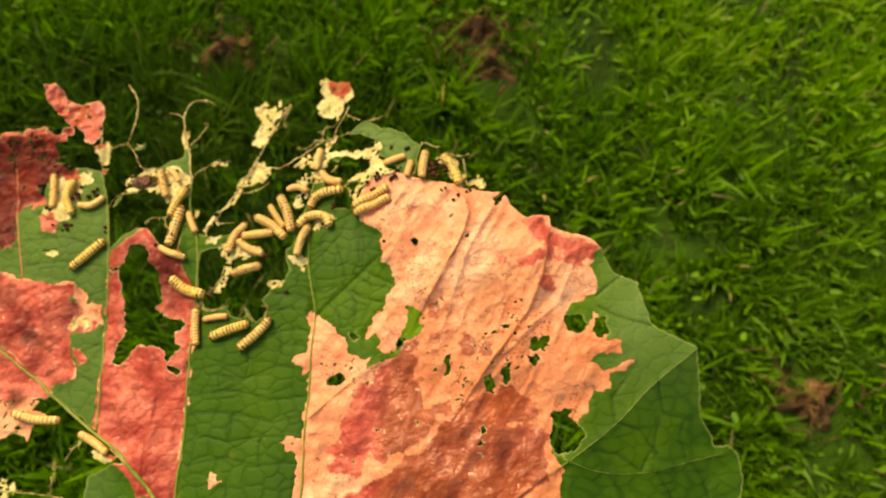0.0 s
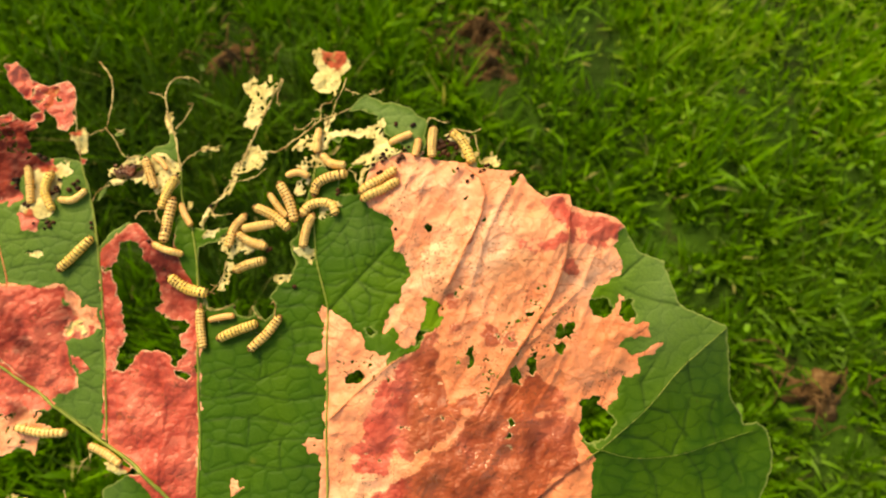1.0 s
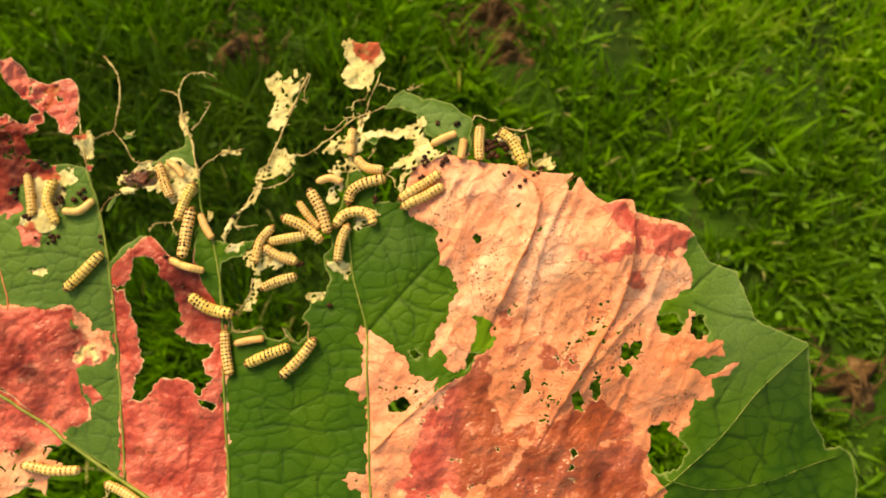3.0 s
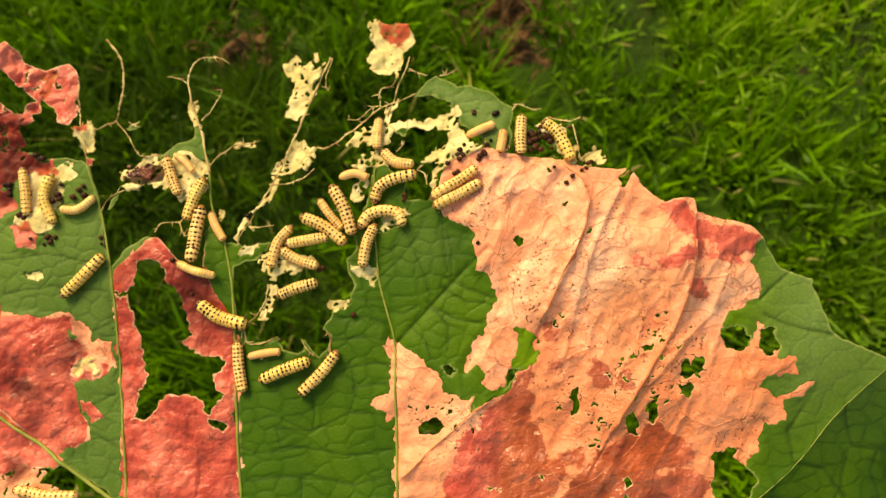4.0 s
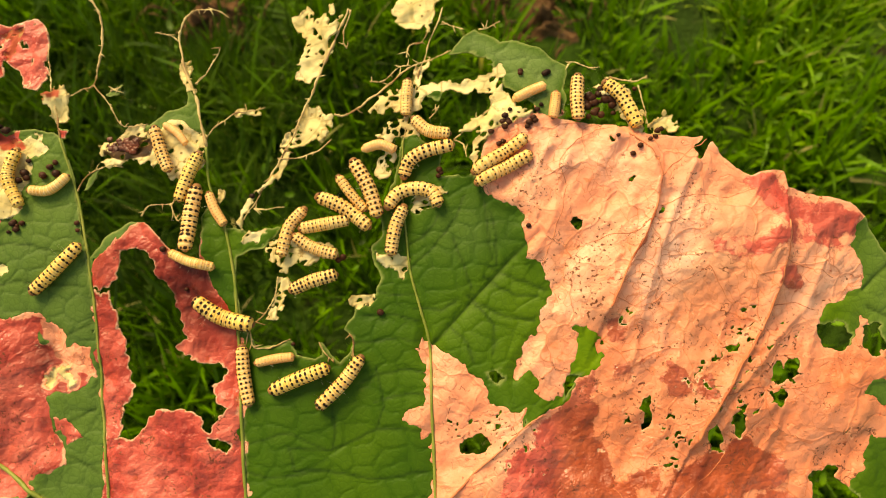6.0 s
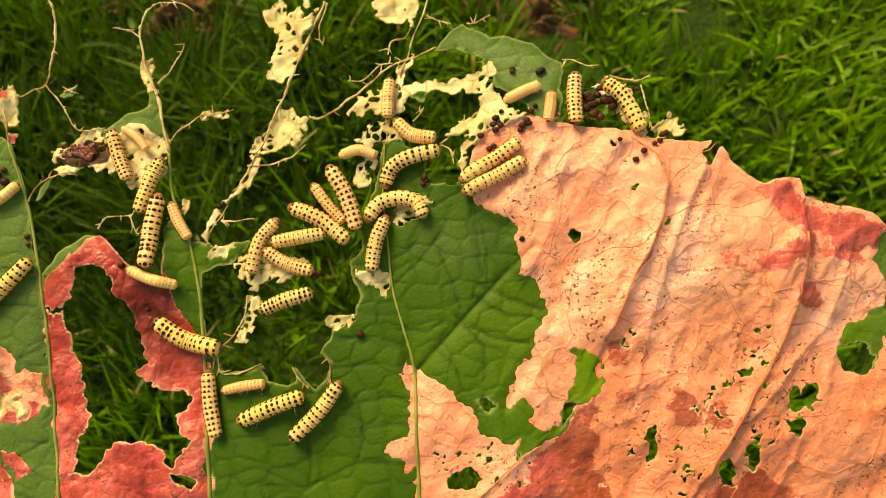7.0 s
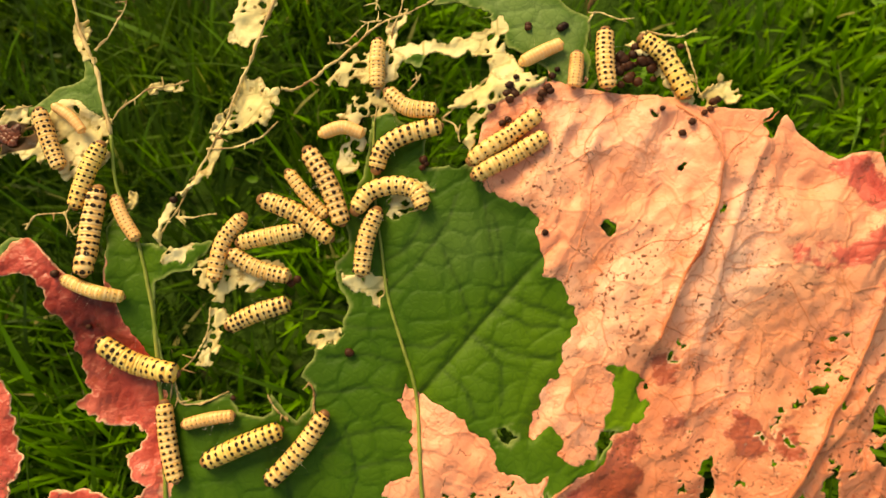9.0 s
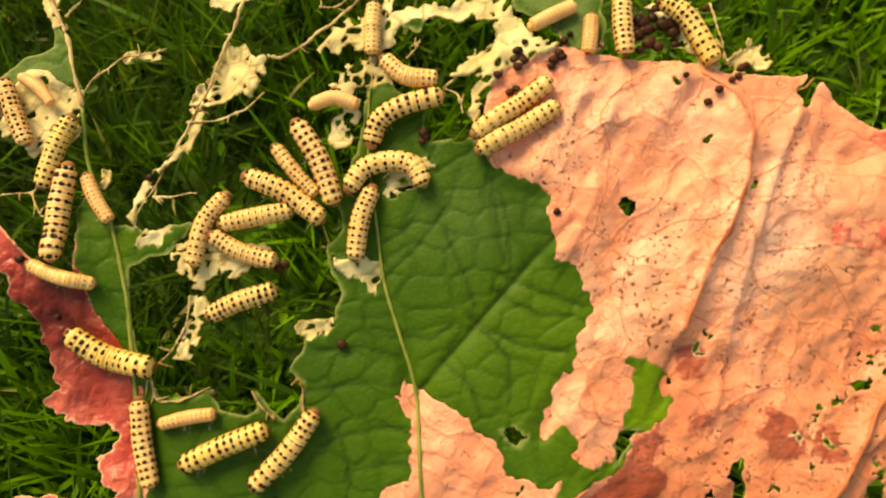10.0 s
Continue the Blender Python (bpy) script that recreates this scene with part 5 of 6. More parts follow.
def caterpillar(line, width, skin, spots=1.0, label=""):
    """One caterpillar along a line on the leaf: a ringed body, its dark tubercles, head, tail plate and a few hairs."""
    rings, sides = 121, 18
    width *= 0.79
    p = spline(line, rings)
    d = np.r_[0, np.cumsum(np.hypot(*np.diff(p, axis=0).T))]
    length, r = d[-1], width / 2
    s = d / length
    seg = 12
    profile = np.clip(np.minimum(s / 0.075, (1 - s) / 0.06), 0, 1)
    profile = np.sqrt(1 - (1 - profile) ** 2) * (0.86 + 0.14 * np.sin(np.pi * s) ** 0.6)
    crease = np.abs(np.sin(np.pi * seg * s))
    ridge = np.abs(np.cos(2 * np.pi * seg * s))
    rad = r * profile * (0.90 + 0.10 * ridge ** 0.5 + 0.025 * crease)
    base = height(p[:, 0], p[:, 1])
    base = np.maximum(np.convolve(np.pad(base, 8, "edge"), np.ones(17) / 17, "valid"), base - 0.3)
    mid = np.c_[p, base + 0.25 + r * 0.86]
    t = np.gradient(mid, axis=0)
    t /= np.linalg.norm(t, axis=1, keepdims=True)
    side = np.cross(t, (0, 0, 1.0))
    side /= np.linalg.norm(side, axis=1, keepdims=True)
    up = np.cross(side, t)
    a = np.linspace(0, 2 * np.pi, sides, endpoint=False)

    def skin_at(i, ang, out=1.0):
        return mid[i] + rad[i] * out * (np.cos(ang) * side[i] * 1.02 + np.sin(ang) * up[i] * 0.92)
    verts = (mid[:, None] + rad[:, None, None] * (np.cos(a)[None, :, None] * side[:, None] * 1.02 + np.sin(a)[None, :, None] * up[:, None] * 0.92)).reshape(-1, 3)
    faces = [[i * sides + k, i * sides + (k + 1) % sides, (i + 1) * sides + (k + 1) % sides, (i + 1) * sides + k] for i in range(rings - 1) for k in range(sides)]
    faces += [list(range(sides))[::-1], list(range((rings - 1) * sides, rings * sides))]
    fold = np.repeat(np.clip(1 - ridge / 0.42, 0, 1), sides)
    ring = np.repeat(np.clip((0.62 - crease) / 0.25, 0, 1), sides)
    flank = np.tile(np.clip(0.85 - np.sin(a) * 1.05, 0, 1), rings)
    thing = new("caterpillar")
    thing.empty_display_size = 0.004
    tagged(thing, label, "caterpillar", "caterpillars on the leaf")
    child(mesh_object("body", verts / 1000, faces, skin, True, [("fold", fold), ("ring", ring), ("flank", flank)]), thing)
    # tubercles: low rounded studs in rings
    for k in range(seg if spots > 0 else 0):
        j = min(max(int((k + 0.5) / seg * (rings - 1)), 1), rings - 2)
        for ang, size in ((70, 1.0), (110, 1.0), (33, 0.9), (147, 0.9), (2, 0.8), (178, 0.8)):
            w = r * 0.192 * size * spots * (0.8 + 0.4 * random.random())
            c = skin_at(j, radians(ang + random.uniform(-5, 5)))
            nrm = c - mid[j]
            nrm /= np.linalg.norm(nrm)
            e1 = t[j]
            e2 = np.cross(nrm, e1)
            ob = child(new("tubercle", STUD), thing)
            ob.matrix_local = Matrix((np.c_[e1 * w * random.uniform(0.75, 1.0), e2 * w * random.uniform(0.95, 1.25), nrm * w * 0.3, c] / 1000).tolist() + [[0, 0, 0, 1]])
    for name, i, ang, size in (("head", 1, 0, 0.62), ("tail_plate", rings - 2, 0, 0.4)):
        bm = bmesh.new()
        bmesh.ops.create_uvsphere(bm, u_segments=12, v_segments=8, radius=1)
        c = mid[i] - up[i] * r * 0.1
        m = Matrix(np.c_[t[i] * r * size * 0.75, side[i] * r * size, up[i] * r * size * 0.85, c].tolist()).to_4x4()
        bm.transform(Matrix.Scale(0.001, 4) @ m)
        me = bpy.data.meshes.new(name)
        bm.to_mesh(me)
        bm.free()
        me.shade_smooth()
        me.materials.append(BROWN if spots > 0 else skin)
        child(new(name, me), thing, "small brown head" if name == "head" else "")
    hv, hf = [], []
    for k in range(12):
        i = random.randrange(4, rings - 4)
        ang = radians(random.uniform(30, 150))
        c, far = skin_at(i, ang), skin_at(i, ang + random.uniform(-0.2, 0.2), 2.0 + random.random() * 1.2) + t[i] * random.uniform(-0.8, 0.8)
        b = len(hv)
        hv += [c, c + t[i] * 0.03, c + side[i] * 0.03, far]
        hf += [[b, b + 1, b + 3], [b + 1, b + 2, b + 3], [b + 2, b, b + 3]]
    child(mesh_object("fuzz", np.array(hv) / 1000, hf, HAIR, False), thing, "sparse fine pale hairs")
    return thing


RIDERS = [leaf]
Y, C, P = "plump yellow caterpillar with black spots on the leaf", "cream caterpillar ringed with black spots on the leaf", "small plain tan caterpillar lying on eaten leaf"
BROOD = [
    ([(-110.4, 40.3), (-107.7, 32.3), (-105, 25.9)], 5.0, CREAM, 1.0, C),
    ([(-107.3, 41.3), (-103.2, 38.5), (-99.9, 34.5)], 3.2, PINK, 0, P),
    ([(-95.6, 31.5), (-98.8, 24.5), (-101.6, 16.3)], 5.3, YELLOW, 1.0, Y),
    ([(-96, 20.9), (-97.6, 10.3), (-98.1, 0.4)], 6.0, CREAM, 1.25, C),
    ([(-92.6, 18.8), (-90.1, 13.2), (-86.8, 8.3)], 4.0, PINK, 0.6, C),
    ([(-103.7, 0.1), (-97.2, -2.8), (-89.6, -4.8)], 4.0, CREAM, 0.5, C),
    ([(-95.6, -14.7), (-87.4, -20), (-77.1, -22.5)], 6.2, YELLOW, 1.15, Y),
    ([(-80.9, -28.8), (-80.1, -37.7), (-78.1, -46.4)], 5.2, CREAM, 1.0, C),
    ([(-76.7, -34), (-70.4, -32.7), (-64.5, -32.1)], 3.6, PINK, 0.6, C),
    ([(-71.6, -42.2), (-62.3, -38.4), (-53.8, -35.4)], 5.5, YELLOW, 1.2, Y),
    ([(-44.2, -32.5), (-49.9, -40), (-57.4, -47.2)], 5.2, BUFF, 1.15, Y),
    ([(-61.4, 12.5), (-66.3, 6.8), (-68.6, -2.1)], 4.8, CREAM, 0.9, C),
    ([(-62.9, 6.3), (-55.7, 7.5), (-47.8, 8.8)], 5.0, BUFF, 0.9, Y),
    ([(-64.8, 4.3), (-58.8, 0.4), (-51.4, -1.9)], 4.8, CREAM, 0.9, C),
    ([(-65.5, -12.4), (-59, -9.7), (-51.5, -7.7)], 5.2, BUFF, 1.15, Y),
    ([(-57.5, 16.1), (-49.6, 12.6), (-41.5, 6.1)], 5.6, BUFF, 1.0, Y),
    ([(-51.3, 22.3), (-46.9, 16.2), (-42.7, 11.4)], 4.0, CREAM, 0.9, C),
    ([(-46.6, 26.9), (-41.9, 18.6), (-39, 9.3)], 5.8, CREAM, 1.05, C),
    ([(-36.3, 12), (-32.6, 16.6), (-26.9, 17.7), (-22.4, 16.2), (-20.3, 12)], 5.4, BUFF, 1.0, Y),
    ([(-31.1, 12.6), (-33.9, 5.9), (-35.4, -2.3)], 5.2, CREAM, 1.0, C),
    ([(-31.2, 21.3), (-29.1, 26.3), (-23.8, 29.1), (-15.6, 30.6)], 5.4, BUFF, 1.2, Y),
    ([(-43.4, 30.4), (-38.3, 31.7), (-33.6, 30)], 4.0, PINK, 0.0, P),
    ([(-27.9, 39.6), (-23.3, 35.3), (-16.6, 34.1)], 5.0, CREAM, 0.7, C),
    ([(-29.5, 52.3), (-30, 46.2), (-30.2, 40.7)], 4.6, CREAM, 0.7, C),
    ([(-9.9, 21.7), (-1.8, 26.8), (6.3, 31.9)], 5.0, BUFF, 0.9, Y),
    ([(-9.1, 18.5), (-0.4, 22.6), (7.6, 26.7)], 5.0, BUFF, 0.9, Y),
    ([(3, 44.2), (7.7, 46.6), (12.6, 48.5)], 4.0, PINK, 0.0, P),
    ([(15.8, 46), (15.2, 41.9), (14.4, 37.7)], 4.2, PINK, 0.5, P),
    ([(22.5, 51.1), (21.8, 44), (21.9, 36.9)], 5.4, CREAM, 0.9, C),
    ([(30.4, 48.6), (35.4, 43.5), (39.7, 34.1)], 5.6, YELLOW, 1.05, Y),
    ([(-168.1, 37.8), (-166.2, 29.5), (-164.9, 19.7)], 4.6, BUFF, 1.0, Y),
    ([(-156.2, 35.3), (-158.4, 26), (-154, 16.2)], 5.0, YELLOW, 1.0, Y),
    ([(-151.9, 21.7), (-144.9, 21.5), (-139, 26.2)], 4.2, CREAM, 0.4, C),
    ([(-148.6, -11.1), (-141.3, -4.3), (-134, 3.8)], 5.4, YELLOW, 1.2, Y),
    ([(-163.2, -81.1), (-150.8, -83.2), (-138.2, -83)], 5.2, CREAM, 0.9, C),
    ([(-128.2, -88.2), (-120.1, -91.6), (-112, -96.2)], 4.8, CREAM, 0.8, C),
]
for line, width, skin, spots, label in BROOD:
    RIDERS.append(caterpillar(line, width, skin, spots, label))


# ---- droppings ----
def dropping(u, v, size):
    bm = bmesh.new()
    bmesh.ops.create_icosphere(bm, subdivisions=2, radius=1)
    seed = Vector((u, v, size))
    for w in bm.verts:
        w.co *= 1 + 0.24 * noise.noise(w.co * 1.7 + seed) + 0.14 * noise.noise(w.co * 4.5 + seed)
    bm.transform(Matrix.Scale(size / 1000, 4) @ Matrix.Diagonal((1.15, 1, 0.85, 1)))
    h = float(height(np.array([u]), np.array([v]))[0])
    bm.transform(Matrix.Translation((u / 1000, v / 1000, (h + size * 0.7) / 1000)))
    me = bpy.data.meshes.new("dropping")
    bm.to_mesh(me)
    bm.free()
    me.shade_smooth()
    me.materials.append(FRASS)
    return tagged(new("dropping", me), "dark brown dry caterpillar dropping on the leaf", "dropping", "droppings on the leaf")


SINGLE = [(6.1, 5.3), (33.3, 31.4), (37.4, 25.9), (39.5, 28), (45.5, 33.2), (44.7, 31.5), (46.5, 33.6), (-0.7, 31.2), (0.8, 37.9), (1.1, 36.9), (8.6, 38.1), (9.1, 37.3), (11.2, 42.6), (9.9, 41), (1.6, 40.9), (-20.1, 23.3), (-20.5, 21.5), (-38.7, -19.4), (-50, -2.4), (-51.4, -3.3), (-65.1, -28.4), (-91.8, 17.9), (-78.3, 17.2), (-106.2, 1.4), (-99.2, -11.1), (0.1, 39.1), (-0.1, 35.7), (-0.6, 37.1), (4.2, 39.8), (7.3, 36.7), (6.7, 35.5), (-2.0, 30.5), (-4.3, 34.1), (5.2, 53.2), (12.7, 52.7), (25.2, 38.2), (28.9, 42.9), (30.3, 45.0), (32.7, 39.2), (27.8, 40.2), (43.0, 30.5), (39.4, 46.5)]
SINGLE_FAR = [(-162.8, 10.7), (-155.5, 10.5), (-158.1, 8.5), (-136, 10.9), (-135.5, 8.5), (-168.8, 36.1), (-152.8, 31.5), (5.3, 54), (13.6, 53.2), (-19.6, 22.4)]
for u, v in SINGLE + SINGLE_FAR:
    RIDERS.append(dropping(u, v, random.uniform(0.6, 1.0)))
for u, v in [(-162.4, 41.7), (-174.7, 30.3), (-155.5, 11.5), (-145.8, 28.6), (-153.5, 25.3), (-168.2, 18.6)]:
    for k in range(4):
        RIDERS.append(dropping(u + random.uniform(-2.5, 2.5), v + random.uniform(-2.5, 2.5), random.uniform(0.8, 1.3)))
for u, v in [(29, 44), (26, 42.3)]:
    for k in range(9):
        RIDERS.append(dropping(u + random.uniform(-4.5, 4.5), v + random.uniform(-4, 3), random.uniform(0.9, 1.4)))


def wet_clump(u, v):
    """A dark lump of wet droppings and shed skin, caught in the torn blade."""
    bm = bmesh.new()
    for k in range(64):
        part = bmesh.ops.create_icosphere(bm, subdivisions=2, radius=1)["verts"]
        size = random.uniform(0.3, 0.95)
        du, dv = random.gauss(0, 2.6), random.gauss(0, 1.2)
        h = float(height(np.array([u + du]), np.array([v + dv]))[0])
        for w in part:
            w.co *= 1 + 0.5 * noise.noise(w.co * 1.5 + Vector((k, u, v))) + 0.25 * noise.noise(w.co * 4 + Vector((u, k, v)))
            w.co = Vector((u + du + w.co.x * size * 1.2, v + dv + w.co.y * size, h + 0.25 + w.co.z * size * 0.3)) / 1000
    me = bpy.data.meshes.new("wet_clump")
    bm.to_mesh(me)
    bm.free()
    me.shade_smooth()
    me.materials.append(WET)
    return tagged(new("wet_clump", me), "dark reddish-brown wet lump in the torn leaf", "clump")


for u, v in [(-120.6, 35.2)]:
    RIDERS.append(wet_clump(u, v))


# ---- the lawn ----
PATCHES = [(0.040, 0.172), (-0.194, 0.185), (0.274, -0.125), (0.038, 0.213), (0.008, 0.192)]


def build_ground():
    x = np.r_[-400, -120, -40, -12, -4, -1.6, np.linspace(-0.9, 0.9, 91), 1.6, 4, 12, 40, 120, 400]
    gx, gy = np.meshgrid(x, x)
    near = np.exp(-(gx ** 2 + gy ** 2) / 0.8)
    z = near * 0.006 * fractal(gx, gy, 0.16, 2)
    q = np.arange(gx.size).reshape(gx.shape)
    f = np.stack([q[:-1, :-1].ravel(), q[:-1, 1:].ravel(), q[1:, 1:].ravel(), q[1:, :-1].ravel()], 1)
    return tagged(mesh_object("ground", np.c_[gx.ravel(), gy.ravel(), z.ravel()], f, TURF), "dark turf under a mown lawn", "ground", kind="structure")


def build_grass(count, x0, x1, y0, y1, core):
    rng = np.random.default_rng(7 if core else 8)
    # tufts of blades that lean outwards
    tufts = count // 26
    cx, cy = rng.uniform(x0, x1, tufts), rng.uniform(y0, y1, tufts)
    own = rng.integers(0, tufts, count)
    ox, oy = rng.normal(0, 0.0065, count), rng.normal(0, 0.0065, count)
    x, y = cx[own] + ox, cy[own] + oy
    heading, tall, hue = np.arctan2(oy, ox), rng.uniform(0.65, 1.4, tufts)[own], rng.normal(0, 0.13, tufts)[own]
    keep = np.ones(count, bool)
    far = (x / 0.70) ** 2 + ((y - 0.04) / 0.48) ** 2
    keep &= far < 1 - 0.45 * rng.random(count) ** 2 if core else far > 0.5 + 0.4 * rng.random(count)
    keep &= np.hypot(x, y - 0.05) < 0.70 + 0.50 * rng.random(count) ** 1.5
    for k, (px, py) in enumerate(PATCHES):
        keep &= np.hypot(x - px, (y - py) * 0.9) > (0.026, 0.026, 0.026, 0.020, 0.012)[k] * (0.75 + 0.6 * rng.random(count))
    x, y, heading, tall, hue = x[keep], y[keep], heading[keep], tall[keep], hue[keep]
    n = len(x)
    clump = fractal(x, y, 0.07, 5)
    flow = np.where(rng.random(n) > 0.4, heading, 1.1 + 1.9 * fractal(x, y, 0.10, 12)) + rng.normal(0, 0.8, n) * (1 + np.clip((x - 0.05) / 0.1, 0, 1))
    long = np.clip(0.019 + 0.015 * rng.random(n) + 0.022 * (rng.random(n) > 0.95) + 0.009 * clump, 0.012, 0.07) * tall * (1 - 0.2 * np.clip((x - 0.05) / 0.1, 0, 1))
    wide = rng.uniform(0.0007, 0.0018, n) * (1 + 0.5 * (rng.random(n) > 0.9))
    lean = np.clip(rng.normal(0.85, 0.38, n), 0.05, 1.5)
    bend = rng.uniform(0.2, 1.1, n)
    # lawn paler to the right; on the left, shade is painted into the tone
    tone = np.clip(rng.beta(1.3, 1.6, n) * 0.93 + hue + 0.16 * clump + (0.22 * np.clip((x - 0.08) / 0.26, -1, 1) * np.clip(0.55 + y / 0.25, 0.2, 1) - 0.10) * np.exp(-np.maximum(np.hypot(x, y) - 0.38, 0) / 0.18), 0, 0.94)
    # shade behind the leaf painted into the tone; blades there narrower and longer
    shady = np.exp(-((x + 0.19) / 0.20) ** 2 - ((y - 0.06) / 0.13) ** 2)
    tone = np.clip(0.42 + 0.82 * (tone - 0.42) - 0.38 * shady + 0.20 * np.clip((y - 0.15) / 0.06, 0, 1) * np.exp(-np.maximum(np.hypot(x, y) - 0.45, 0) / 0.2) + 0.14 * np.clip((x + 0.08) / 0.08, 0, 1) * np.clip((y - 0.05) / 0.06, 0, 1), 0, 0.94)
    wide, long = wide * (1 - 0.3 * shady), long * (1 + 0.25 * shady)
    tone = np.where(rng.random(n) > 0.985, 1.0, tone)
    levels = 5
    ca, sa = np.cos(flow), np.sin(flow)
    verts, al = [], []
    px, pz, ang = np.zeros(n), np.zeros(n), lean * 0.45
    twist = rng.uniform(-0.5, 0.5, n)
    for i in range(levels):
        f = i / (levels - 1)
        w = wide * (0.75, 1.0, 0.92, 0.6, 0.04)[i]
        tx, ty = -np.sin(flow + twist * f), np.cos(flow + twist * f)
        for sgn in (-1, 1):
            verts.append(np.stack([x + ca * px + sgn * w * tx, y + sa * px + sgn * w * ty, pz - 0.004 + 0.0003 * sgn], 1))
            al.append(np.full(n, f))
        ang = ang + bend * lean / levels * 1.1
        px, pz = px + np.sin(ang) * long / (levels - 1), pz + np.cos(ang) * long / (levels - 1)
    v = np.stack(verts, 1).reshape(-1, 3)
    al = np.stack(al, 1).ravel()
    base = np.arange(n)[:, None] * (2 * levels)
    f = np.concatenate([base + np.array([[2 * i, 2 * i + 1, 2 * i + 3, 2 * i + 2]]) for i in range(levels - 1)])
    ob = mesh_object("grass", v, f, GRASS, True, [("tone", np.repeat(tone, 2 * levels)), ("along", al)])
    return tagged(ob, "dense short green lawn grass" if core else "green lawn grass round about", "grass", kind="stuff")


def build_patch(x, y, size, seed):
    """A bare brown clod: a lumpy low mound with crumbs and dry straws over it."""
    rng = np.random.default_rng(seed)
    m, k = 26, 48
    rr, aa = np.meshgrid(np.linspace(0, 1, m), np.linspace(0, 2 * np.pi, k, endpoint=False), indexing="ij")
    ragged = 1 + 0.28 * np.sin(3 * aa + seed) + 0.14 * np.sin(7 * aa + 2 * seed)
    gx, gy = rr * size * ragged * np.cos(aa), rr * size * ragged * np.sin(aa) * 0.85
    gz = 0.016 * (1 - rr ** 2) + (1 - rr) * 0.014 * fractal(gx + seed, gy, 0.013, seed, 3) - 0.006 * rr
    q = np.arange(m * k).reshape(m, k)
    nx = np.roll(q, -1, 1)
    f = np.stack([q[:-1].ravel(), q[1:].ravel(), nx[1:].ravel(), nx[:-1].ravel()], 1)
    thing = new("soil_clod")
    thing.location = (x, y, 0)
    tagged(thing, "bare brown clod of dry soil in the lawn", "soil", "bare soil patches")
    child(mesh_object("mound", np.c_[gx.ravel(), gy.ravel(), gz.ravel()], f, SOIL), thing)
    for i in range(22):
        a, d = rng.uniform(0, 2 * np.pi), rng.uniform(0, size * 1.5)
        b = rng.uniform(0, 2 * np.pi)
        n = rng.uniform(0.012, 0.035)
        p = [(d * np.cos(a), d * np.sin(a), 0.016), (d * np.cos(a) + n * 0.5 * np.cos(b), d * np.sin(a) + n * 0.5 * np.sin(b), 0.024), (d * np.cos(a) + n * np.cos(b + 0.25), d * np.sin(a) + n * np.sin(b + 0.25), 0.014)]
        child(mesh_object("straw", *tube(spline(p, 8), np.linspace(0.0008, 0.0003, 8), 5), SOIL), thing)
    return thing


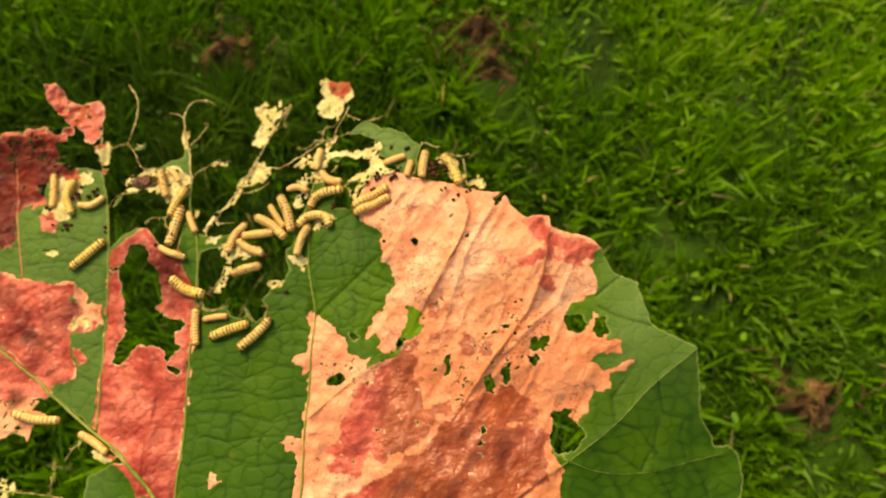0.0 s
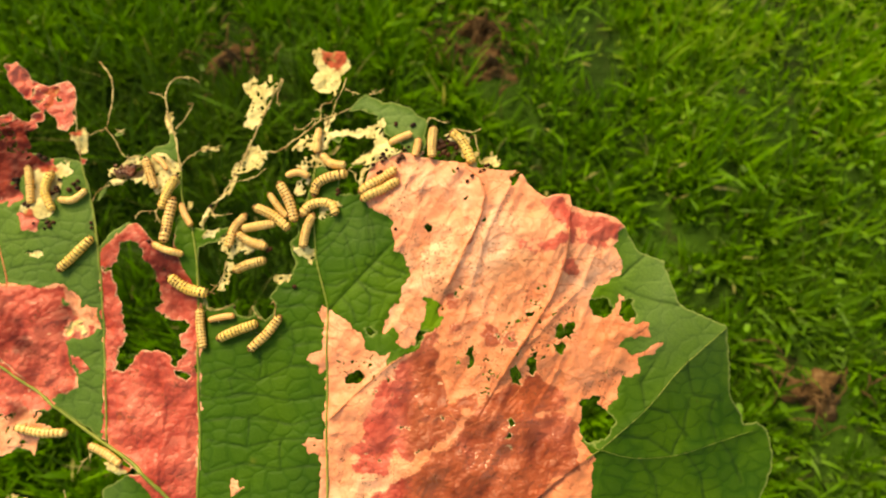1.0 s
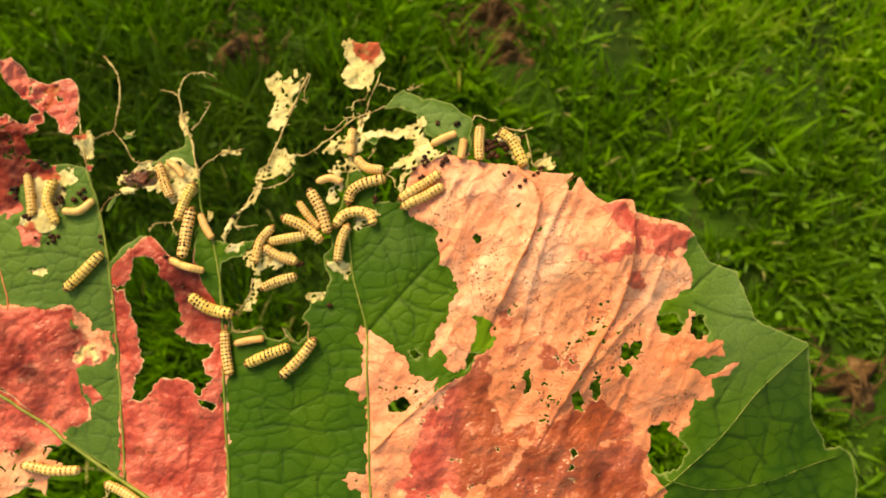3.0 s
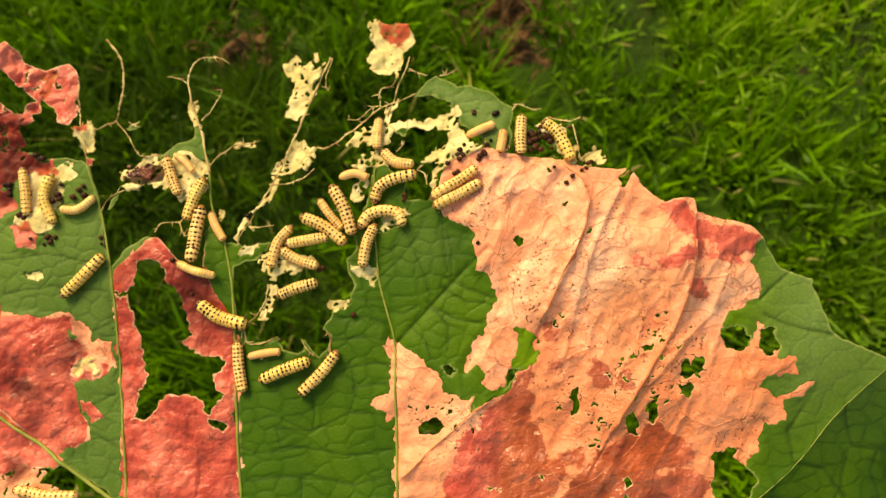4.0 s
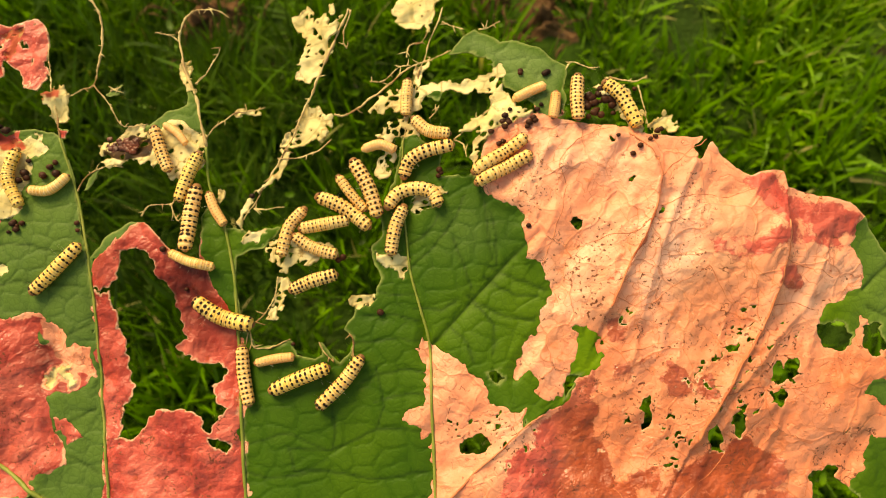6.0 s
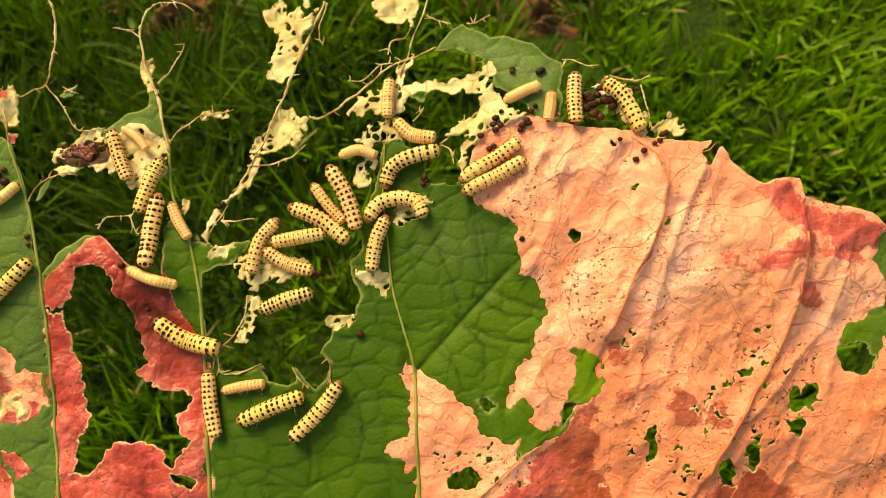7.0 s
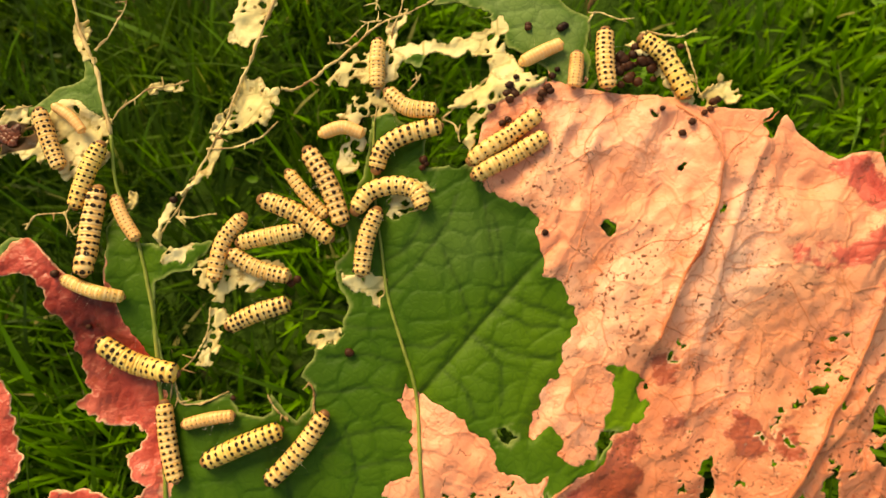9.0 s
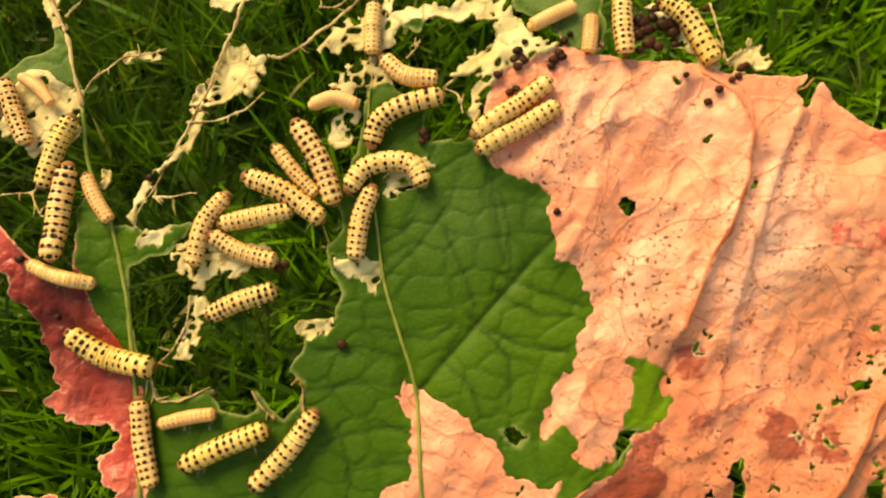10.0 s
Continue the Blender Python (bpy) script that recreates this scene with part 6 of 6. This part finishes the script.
def build_weeds(count):
    """Small oval leaves of low herbs between the blades."""
    rng = np.random.default_rng(21)
    x, y = rng.uniform(-0.55, 0.6, count), rng.uniform(-0.34, 0.40, count)
    keep = fractal(x, y, 0.11, 44) + 0.9 * np.clip(x / 0.4, -0.4, 1) * (y < 0.08) > 0.25
    x, y = x[keep], y[keep]
    n = len(x)
    a = np.linspace(0, 2 * np.pi, 8, endpoint=False)
    ox, oy = np.cos(a), np.sin(a) * 0.55
    size, turn = rng.uniform(0.002, 0.0044, n), rng.uniform(0, 2 * np.pi, n)
    tx, ty, z = rng.normal(0, 0.4, n), rng.normal(0, 0.4, n), rng.uniform(0.008, 0.026, n)
    lx, ly = size[:, None] * ox, size[:, None] * oy
    px, py = lx * np.cos(turn)[:, None] - ly * np.sin(turn)[:, None], lx * np.sin(turn)[:, None] + ly * np.cos(turn)[:, None]
    rim = np.stack([x[:, None] + px, y[:, None] + py, z[:, None] + tx[:, None] * px + ty[:, None] * py + 0.0006], 2)
    mid = np.stack([x, y, z - 0.0006], 1)[:, None]
    v = np.concatenate([rim, mid], 1).reshape(-1, 3)
    base = np.arange(n)[:, None] * 9
    f = np.concatenate([base + np.array([[k, (k + 1) % 8, 8]]) for k in range(8)])
    # herb tone lowered too, for the shade behind the leaf
    tone = np.clip(rng.normal(0.50, 0.2, n) - 0.4 * np.exp(-((x + 0.19) / 0.20) ** 2 - ((y - 0.08) / 0.11) ** 2), 0, 0.94)
    ob = mesh_object("herb", v, f, GRASS, True, [("tone", np.repeat(tone, 9)), ("along", np.ones(n * 9))])
    return tagged(ob, "low green herb leaves among the lawn grass", "herb", kind="stuff")


build_ground()
build_weeds(2200)
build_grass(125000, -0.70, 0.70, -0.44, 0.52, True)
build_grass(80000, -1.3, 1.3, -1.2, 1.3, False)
for k, ((x, y), size) in enumerate(zip(PATCHES, (0.030, 0.030, 0.024, 0.024, 0.014))):
    build_patch(x, y, size, k + 3)

LEAF_ROWS = [
    (0, pose(-0.0332, -0.0962, 0.2358, 5.73, -5.17, -3.91)),
    (0.5, pose(-0.0265, -0.0985, 0.2455, 11.13, -3.90, -2.29)),
    (1, pose(-0.0209, -0.1037, 0.2639, 13.10, -1.60, -1.64)),
    (1.5, pose(-0.0119, -0.1095, 0.2760, 13.21, -1.34, -2.50)),
    (2, pose(-0.0085, -0.1189, 0.2666, 13.01, -1.06, -3.51)),
    (2.5, pose(-0.0126, -0.1199, 0.2727, 14.24, -0.72, -2.17)),
    (4, pose(0.0049, -0.1044, 0.2730, 13.20, 0.77, -0.81)),
    (4.5, pose(0.0165, -0.0994, 0.2643, 13.48, 0.75, -1.16)),
    (5, pose(0.0156, -0.0943, 0.2433, 14.17, 0.86, -0.46)),
    (6.5, pose(0.0095, -0.0719, 0.2041, 15.63, 1.32, 0.97)),
    (7, pose(0.0115, -0.0670, 0.1900, 16.43, 1.92, 0.80)),
    (7.5, pose(0.0046, -0.0672, 0.1828, 18.12, 2.86, 2.75)),
    (8, pose(0.0095, -0.0693, 0.1767, 17.81, 3.05, 3.10)),
    (8.5, pose(0.0089, -0.0686, 0.1769, 17.83, 3.13, 3.37)),
    (9, pose(0.0089, -0.0690, 0.1772, 17.38, 3.18, 3.31)),
    (9.5, pose(0.0090, -0.0695, 0.1780, 16.61, 2.80, 3.22)),
    (10, pose(0.0090, -0.0695, 0.1776, 16.71, 3.08, 3.28)),
]


def motions():
    # everything on the leaf sways with it
    for thing in RIDERS:
        walk(thing, LEAF_ROWS)


motions()
